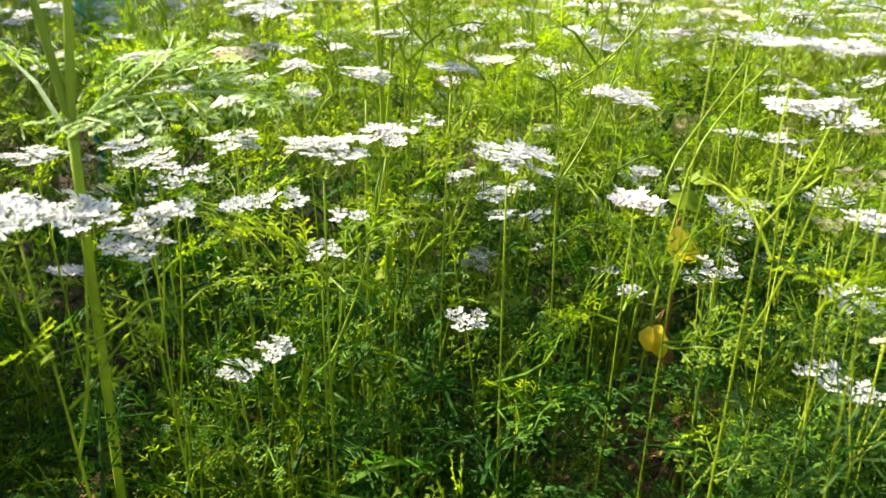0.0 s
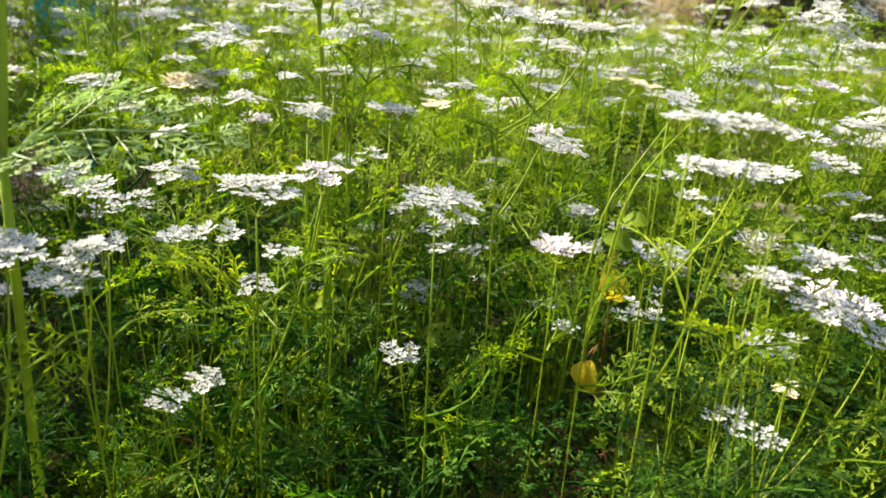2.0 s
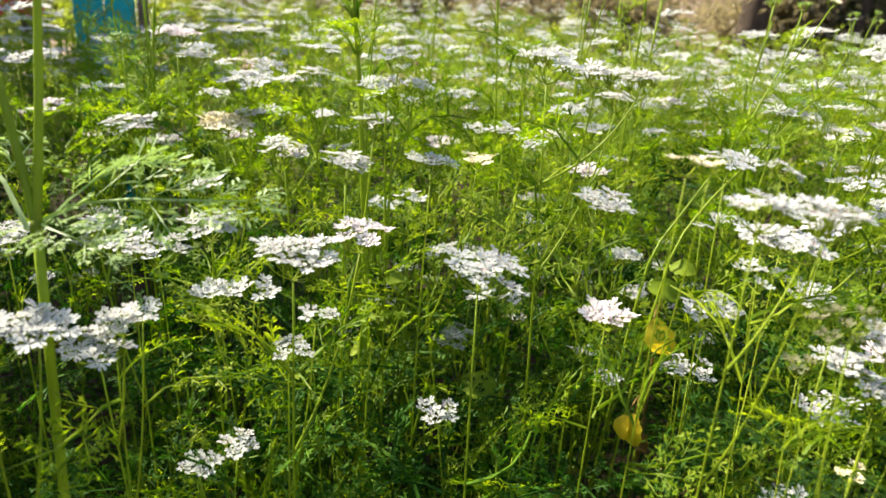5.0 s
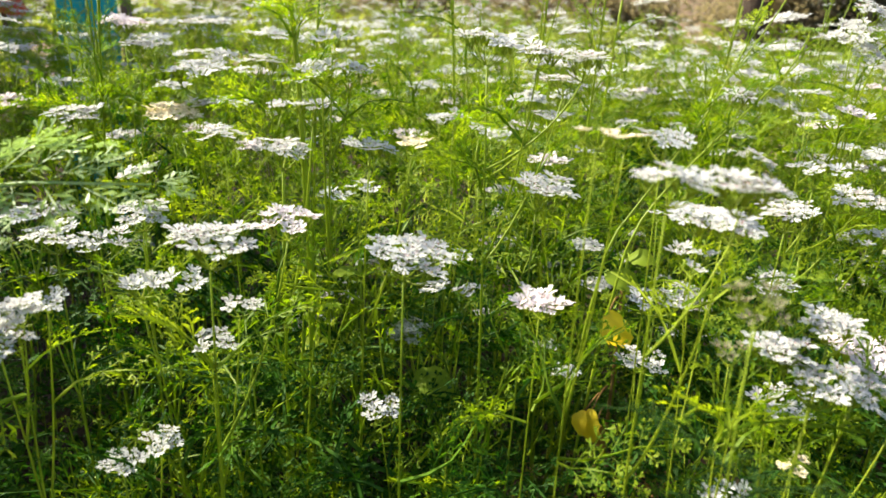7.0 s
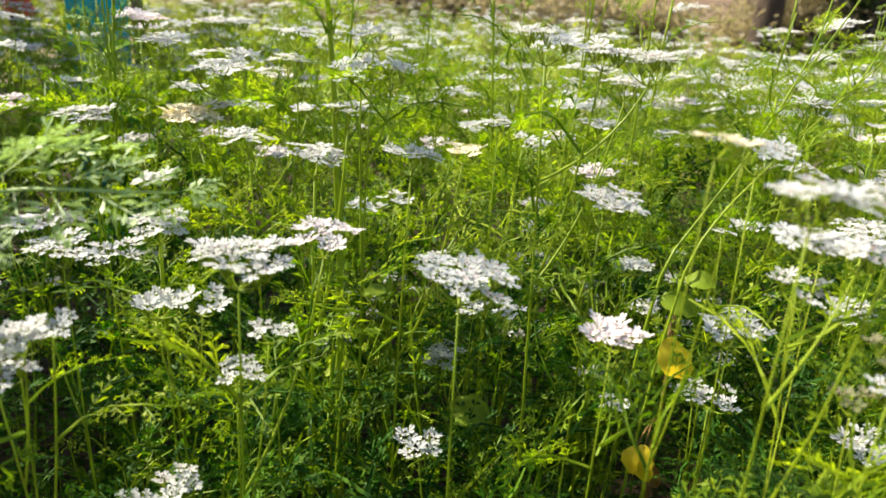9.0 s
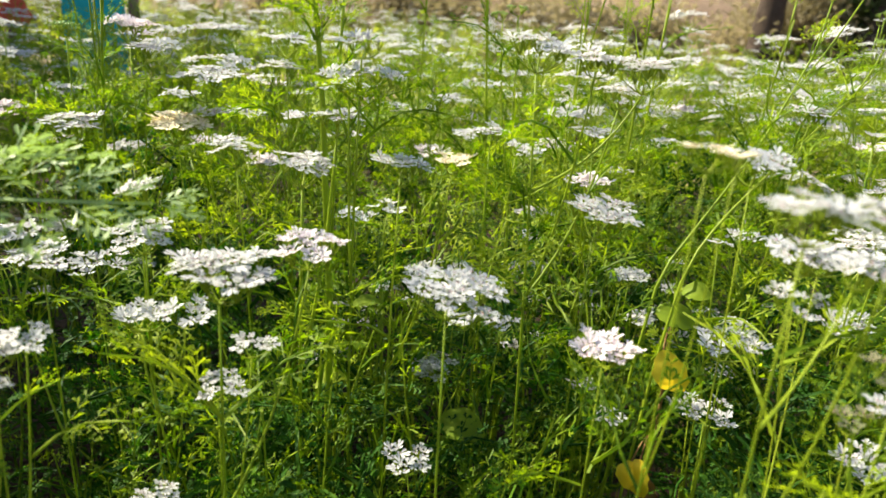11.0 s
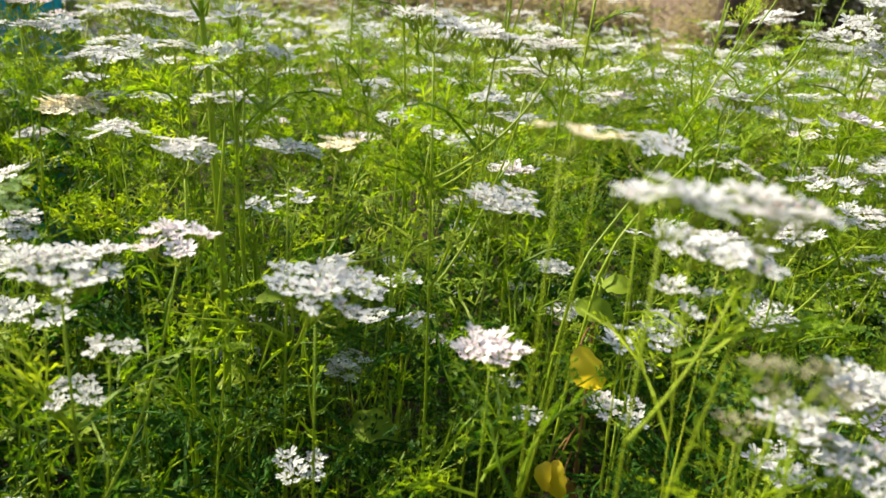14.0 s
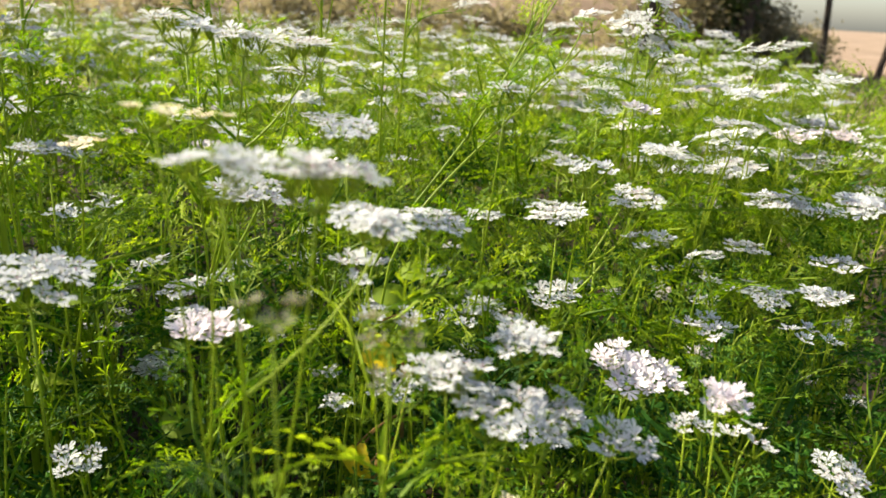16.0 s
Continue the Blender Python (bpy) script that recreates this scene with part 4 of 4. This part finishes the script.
# ---- dry grass beyond the crop ----
tufts = []
for i in range(4):
    s, r2 = Soup(), random.Random(800 + i)
    for k in range(18):
        a, rr = r2.uniform(0, 6.28), 0.06 * math.sqrt(r2.random())
        d = np.array([math.cos(a) * 0.5, math.sin(a) * 0.5, 1.0])
        blade(s, np.array([math.cos(a) * rr, math.sin(a) * rr, 0]), d, (math.cos(a), math.sin(a), 0.2), r2.uniform(0.10, 0.22), 0.006, 0.2)
    tufts.append(s)
poses = []
while len(poses) < 2300:
    y = 0.8 + 11 * rng.random() ** 1.5
    x = rng.uniform(-0.9 * y, 1.0 + 0.85 * y)
    if not inside(x - 0.12, y - 0.1):
        poses.append((rng.randrange(4), np.array(pose(x, y, 0, 0, 0, rng.uniform(0, 360)) @ Matrix.Scale(rng.uniform(0.6, 1.5), 4))))
scatter("dry_grass", tufts, [DRYGRASS], poses, "sun-bleached tan grass beyond the crop", "grass")


# ---- trees ----
def tree(base, height, girth, crown_radius, label, seed, lean=(0, 0), leafiness=170):
    r2 = random.Random(seed)
    root = new("tree")
    root.location = (*base, 0)
    tagged(root, label, "tree", "trees beyond the crop")
    s = Soup()
    top = np.array([lean[0], lean[1], height * 0.55])
    trunk = arc((0, 0, -0.05), top, (0.15, 0.05, 0), 9)
    tube(s, trunk, np.linspace(girth, girth * 0.55, 9), 10)
    tips = []
    for k in range(9):
        p = trunk[4 + k % 5]
        a = k * 2.4 + r2.uniform(-0.4, 0.4)
        end = p + np.array([math.cos(a), math.sin(a), r2.uniform(0.5, 1.2)]) * crown_radius * r2.uniform(0.6, 0.95)
        limb = arc(p, end, (0, 0, 0.25), 7)
        tube(s, limb, np.linspace(girth * 0.42, girth * 0.08, 7), 6)
        tips += [limb[3], limb[4], limb[5], limb[6]]
    part("trunk", s.mesh("trunk", [BARK], True), root)
    c = Soup()
    for p in tips:
        for j in range(leafiness):
            d = unit((r2.gauss(0, 1), r2.gauss(0, 1), r2.gauss(0, 0.7)))
            q = p + d * crown_radius * 0.36 * r2.random() ** 0.5
            way = unit((r2.uniform(-1, 1), r2.uniform(-1, 1), r2.uniform(-0.9, 0.3)))
            blade(c, q, way, (0.1, 0.2, 1), r2.uniform(0.10, 0.17), 0.055, 0.2)
    part("crown", c.mesh("crown", [CROWN]), root)
    return root


tree((4.75, 9.4), 5.0, 0.15, 1.5, "dark leafy tree with a leaning trunk in dry grass", 1, (0.5, 0))
tree((3.5, 8.9), 6.0, 0.17, 2.0, "dark tree trunk standing beyond the field", 2)
tree((4.4, 10.1), 6.0, 0.15, 2.0, "dark tree trunk standing beyond the field", 3)
tree((6.6, 10.2), 5.0, 0.05, 1.0, "slim tree in dry grass under pale sky", 4, (-0.3, 0), 6)
tree((7.6, 10.4), 5.0, 0.05, 1.0, "slim tree in dry grass under pale sky", 5, (0.2, 0), 6)


def bush(base, radius, height, label, seed, leaf=BUSH):
    r2 = random.Random(seed)
    root = new("bush")
    root.location = (*base, 0)
    tagged(root, label, "bush", "bushes beyond the crop")
    s, c = Soup(), Soup()
    for k in range(14):
        a = k * 2.4
        end = np.array([math.cos(a) * radius * r2.uniform(0.2, 0.9), math.sin(a) * radius * r2.uniform(0.2, 0.9), height * r2.uniform(0.6, 1.0)])
        limb = arc((math.cos(a) * 0.05, math.sin(a) * 0.05, -0.05), end, (0, 0, 0.1), 6)
        tube(s, limb, np.linspace(0.02, 0.006, 6), 5)
        for p in limb[1:]:
            for j in range(70):
                d = np.array([r2.gauss(0, 1), r2.gauss(0, 1), r2.gauss(0, 1)]) * radius * 0.2
                q = p + d
                if q[2] > 0.02:
                    blade(c, q, unit((r2.uniform(-1, 1), r2.uniform(-1, 1), r2.uniform(-0.6, 0.8))), (0.1, 0.2, 1), r2.uniform(0.07, 0.13), 0.045, 0.2)
    part("branch", s.mesh("branch", [BARK], True), root)
    part("foliage", c.mesh("foliage", [leaf]), root)


bush((4.95, 9.7), 0.45, 1.3, "dark green bush under a leaning tree", 890, CROWN)
for k, (bx, by, wide, tall) in enumerate([(5.35, 9.9, 0.5, 0.95), (5.85, 10.1, 0.55, 0.75), (4.3, 9.6, 0.7, 1.2), (6.9, 11.5, 0.7, 0.6)]):
    bush((bx, by), wide, tall, "dull tan bush in dry grass beyond the field", 960 + k)
# this tree stays out of view; added to throw shade on the left back
tree((-2.2, 2.35), 3.0, 0.05, 0.62, "unseen young leafy tree added beside the field for shade", 7, (0.1, -0.1), 300)
for i in range(8):
    r3 = random.Random(60 + i)
    az = radians(-34 + i * 8.2 + r3.uniform(-1.5, 1.5))
    far_off = r3.uniform(8.5, 10.2)
    bush((far_off * math.tan(az), far_off), r3.uniform(0.6, 1.1), r3.uniform(0.6, 1.1), "dull green bush in dry grass beyond the field", 900 + i)


# ---- teal panel and red cloth at the field's far side ----
def panel():
    root = new("fence_panel")
    root.location = (-0.885, 2.24, 0)
    tagged(root, "teal painted board panel beside a brown post", "fence panel")
    for i in range(2):
        b = bmesh.new()
        bmesh.ops.create_cube(b, size=1)
        bmesh.ops.scale(b, vec=(0.080, 0.014, 1.05), verts=b.verts)
        bmesh.ops.bevel(b, geom=b.edges[:], offset=0.004, segments=1, affect="EDGES")
        me = bpy.data.meshes.new("board")
        b.to_mesh(me)
        b.free()
        me.materials.append(TEAL)
        part("board", me, root, Matrix.Translation((-0.055 + 0.084 * i, 0.004 * i, 0.52)))
    s = Soup()
    tube(s, [(0.088, 0.01, -0.05), (0.091, 0.01, 0.6), (0.088, 0.01, 1.2)], [0.016, 0.015, 0.014], 8)
    part("post", s.mesh("post", [POST], True), root, None, "weathered brown wooden post")


panel()


def hung_cloth():
    """A red cloth thrown over a short stake."""
    root = new("red_cloth")
    root.location = (-1.10, 2.2, 0)
    tagged(root, "faded red cloth hung over a wooden stake", "cloth")
    s = Soup()
    tube(s, [(0, 0, -0.05), (0.005, 0, 0.5), (0, 0, 0.72)], [0.012, 0.011, 0.010], 8)
    part("stake", s.mesh("stake", [POST], True), root, None, "weathered wooden stake")
    s, n = Soup(), 14
    verts = []
    for j in range(n):
        f = j / (n - 1)
        for k in range(17):
            a = 2 * math.pi * k / 16
            r = 0.014 + 0.040 * f ** 0.7 * (1 + 0.22 * math.sin(5 * a + 3 * f))
            verts.append((r * math.cos(a), r * math.sin(a), 0.735 - 0.08 * f ** 1.3 + 0.012 * math.sin(3 * a) * f))
    s.add(verts, [(j * 17 + k, j * 17 + k + 1, (j + 1) * 17 + k + 1, (j + 1) * 17 + k) for j in range(n - 1) for k in range(16)])
    part("cloth", s.mesh("cloth", [RED], True), root)


hung_cloth()

# ---- tall forked plant, weeds and broad leaves among the crop ----
def tall_fork():
    root = coriander((-0.245, 0.475), [((-0.278, 0.478, 0.90), 0.03, "green", (0, 0)), ((-0.212, 0.480, 0.92), 0.03, "green", (0, 0))], "tall forked coriander plant with a thick stem and pale feathery leaves", 0, 0.003)
    for o in list(root.children):
        if o.name.startswith("stem"):
            bpy.data.objects.remove(o)
    foot = np.array([-0.245, 0.475, 0.0])
    fork = np.array([-0.218, 0.445, 0.655]) - foot
    s = Soup()
    tube(s, arc((0, 0, 0), fork, (0.002, -0.004, 0), 10), np.linspace(0.0040, 0.0030, 10), 9)
    tube(s, arc(fork, np.array([-0.278, 0.478, 0.885]) - foot, (0.004, 0, 0), 7), np.linspace(0.0029, 0.0018, 7), 8)
    tube(s, arc(fork, np.array([-0.212, 0.480, 0.905]) - foot, (0.003, 0, 0), 7), np.linspace(0.0029, 0.0018, 7), 8)
    tube(s, [fork - (0, 0, 0.006), fork, fork + (0, 0, 0.006)], [0.0030, 0.0038, 0.0030], 9)
    part("stem", s.mesh("stem", [STEM], True), root)
    for way, size, tw in (((1.0, 0.10, 0.22), 0.8, 0.5), ((0.9, 0.35, 0.5), 0.6, -0.4), ((-0.8, 0.3, 0.4), 0.9, 0.3), ((0.5, -0.5, 0.1), 0.55, 0.3)):
        part("leaf", PALE_LEAVES[int(size * 10) % 2], root, along(fork, way, (0, 0, 1), size, tw), "pale feathery leaf")
    for z, a in ((0.30, 0.5), (0.36, 3.4), (0.22, 5.0), (0.42, 2.0)):
        part("leaf", DEEP_LEAVES[int(a) % 2], root, along(fork * (z / 0.655), (math.cos(a), math.sin(a), 0.6), (0, 0, 1), 0.8))


tall_fork()
BROAD = [broad_leaf(i, 0.05, 0.036, 0.10) for i in range(3)]


def weed(base, leaves, label, stem_mat, seed):
    """A low weed: a stem with a few broad leaves. leaves: place, direction, size, material, label."""
    root = new("weed")
    root.location = (*base, 0)
    tagged(root, label, "weed")
    s = Soup()
    top = max(p[2] for p, *_ in leaves)
    tube(s, arc((0, 0, 0), (0.01, 0.0, top), (0.008, 0, 0), 7), np.linspace(0.003, 0.0015, 7), 7)
    part("stem", s.mesh("stem", [stem_mat], True), root)
    for i, (p, way, size, mat, text) in enumerate(leaves):
        q = np.array(p) - (*base, 0)
        root_point = np.array([0.008, 0, max(0.02, q[2] - 0.02)])
        s = BROAD[i % 3]
        stalk = Soup()
        tube(stalk, arc(root_point, q, (0, 0, 0.004), 5), [0.0012, 0.001, 0.0009, 0.0008, 0.0008], 5)
        part("leaf_stalk", stalk.mesh("leaf_stalk", [stem_mat], True), root)
        part("leaf", s.mesh("leaf", [mat], True), root, along(q, way, (-0.6, -0.4, 0.7), size), text)


weed((0.240, 0.74), [((0.220, 0.66, 0.524), (0.4, -0.2, -0.8), 0.75, YELLOW, "bright yellow leaf"), ((0.216, 0.66, 0.424), (0.05, -0.3, -1.0), 0.65, YELLOW, "yellow hanging leaf"),
                    ((0.209, 0.66, 0.422), (-0.15, -0.2, -1.0), 0.5, YELLOW, "yellow hanging leaf"), ((0.225, 0.675, 0.400), (0.3, -0.4, -0.8), 0.5, DRY, "brown withered leaf")], "low weed with yellow and brown withering leaves", DRY, 1)
weed((-0.02, 0.76), [((-0.030, 0.71, 0.524), (1, 0.5, 0.0), 0.55, LEAF_LIME, ""), ((-0.03, 0.72, 0.45), (-0.8, -0.5, 0.1), 0.7, LEAF, "")], "low weed with roundish pale green leaves", STEM, 2)
weed((0.25, 0.77), [((0.222, 0.70, 0.540), (1, -0.3, -0.2), 0.65, LEAF_LIME, ""), ((0.245, 0.71, 0.556), (0.7, -0.6, 0.1), 0.5, LEAF_LIME, ""), ((0.26, 0.74, 0.46), (-0.8, -0.5, 0.1), 0.7, LEAF, "")], "low weed with roundish pale green leaves", STEM, 3)
weed((0.07, 0.74), [((0.050, 0.69, 0.435), (1, -0.4, -0.2), 0.8, LEAF_LIME, ""), ((0.07, 0.70, 0.40), (-0.8, -0.5, 0.1), 0.7, LEAF, "")], "low weed with lime green leaves", STEM, 4)
weed((0.42, 0.76), [((0.395, 0.72, 0.548), (1, 0.5, -0.1), 0.5, LEAF_LIME, ""), ((0.430, 0.72, 0.538), (0.9, 0.4, 0.1), 0.45, LEAF_LIME, ""), ((0.405, 0.73, 0.512), (-0.8, 0.4, -0.1), 0.45, LEAF_LIME, "")], "low weed with roundish pale green leaves", STEM, 5)
weed((-0.11, 0.55), [((-0.12, 0.53, 0.18), (1, -0.3, -0.3), 0.8, DRY, "brown withered leaf"), ((-0.10, 0.53, 0.24), (-0.6, -0.6, -0.3), 0.8, DRY, "brown withered leaf")], "small weed with brown withered leaves", DRY, 6)


# ---- tall shoots that rise above the umbels ----
def tall_shoot(base, points, heads, label, seed, thick=0.0019, leaf_from=0.45, leaf_count=9):
    """A tall plant whose stem runs through the given points, with feathery leaves and small heads at its tip."""
    r2 = random.Random(seed)
    root = new("coriander_plant")
    root.location = (*base, 0)
    tagged(root, label, "coriander", "coriander plants of the field")
    foot = np.array([*base, 0.0])
    line = np.array([foot, *points]) - foot
    t = np.linspace(0, len(line) - 1, 14)
    smooth_line = np.c_[[np.interp(t, range(len(line)), line[:, k]) for k in range(3)]].T
    smooth_line[1:-1] = (smooth_line[:-2] + 2 * smooth_line[1:-1] + smooth_line[2:]) / 4
    s = Soup()
    tube(s, smooth_line, np.linspace(thick, thick * 0.5, 14), 7)
    tip = smooth_line[-1]
    for k, (kind, width) in enumerate(heads):
        a = k * 2.4 + seed
        place = tip + np.array([math.cos(a) * 0.025, math.sin(a) * 0.025, 0.02 - 0.012 * k]) * (1 if k else 0.2) + (0, 0, 0.02)
        hub = umbel(root, Vector(place + foot), width, kind, (0.2 * math.cos(a), 0.2 * math.sin(a)), r2) - Vector(foot)
        tube(s, arc(smooth_line[-2 - k], hub, (0, 0, -0.004), 5), [0.0008] * 5, 5)
    part("stem", s.mesh("stem", [STEM], True), root)
    for k in range(leaf_count):
        j = int(14 * (leaf_from + (0.95 - leaf_from) * k / leaf_count))
        a = k * 2.4 + seed
        part("leaf", LEAVES[k % 6], root, along(smooth_line[j], (math.cos(a), math.sin(a), r2.uniform(0.5, 1.6)), (0, 0, 1), r2.uniform(0.5, 0.8), r2.uniform(-0.5, 0.5)))


tall_shoot((-0.045, 0.672), [(-0.044, 0.67, 0.541), (-0.050, 0.67, 0.638), (-0.053, 0.67, 0.707), (-0.062, 0.67, 0.80)], [("green", 0.02)], "tall coriander plant with a thick stem and an upright leafy top", 11, 0.0034, 0.80, 16)
tall_shoot((0.16, 0.66), [(0.214, 0.701, 0.561), (0.247, 0.723, 0.599), (0.319, 0.777, 0.678), (0.380, 0.827, 0.779)], [("green", 0.02), ("cream", 0.018)], "coriander plant with a long leaning stem", 3, 0.0017, 0.66, 8)
tall_shoot((0.17, 0.65), [(0.226, 0.682, 0.569), (0.264, 0.707, 0.619), (0.317, 0.731, 0.668), (0.402, 0.772, 0.741)], [("green", 0.02)], "coriander plant with a long leaning stem", 4, 0.0015, 0.66, 9)
for n, (x, y, z, dx) in enumerate([(-0.06, 0.755, 0.775, 0.01), (0.09, 0.86, 0.80, -0.02), (0.165, 0.90, 0.80, 0.01), (0.232, 0.90, 0.83, 0.005), (0.25, 0.93, 0.78, 0.01), (-0.30, 0.84, 0.76, 0.02),
                                   (-0.40, 1.08, 0.79, -0.02), (0.40, 1.02, 0.78, 0.03), (0.56, 1.10, 0.77, 0.02), (0.0, 1.12, 0.80, 0.01), (0.32, 1.30, 0.80, -0.02), (-0.20, 1.28, 0.80, 0.02), (0.70, 1.30, 0.76, 0.02)]):
    tall_shoot((x, y + 0.03), [(x, y + 0.02, 0.5), (x + dx, y, z)], [("green", 0.022), ("green", 0.018), ("sparse", 0.02)][: 1 + n % 3], "tall coriander shoot with small green fruit heads", 20 + n)
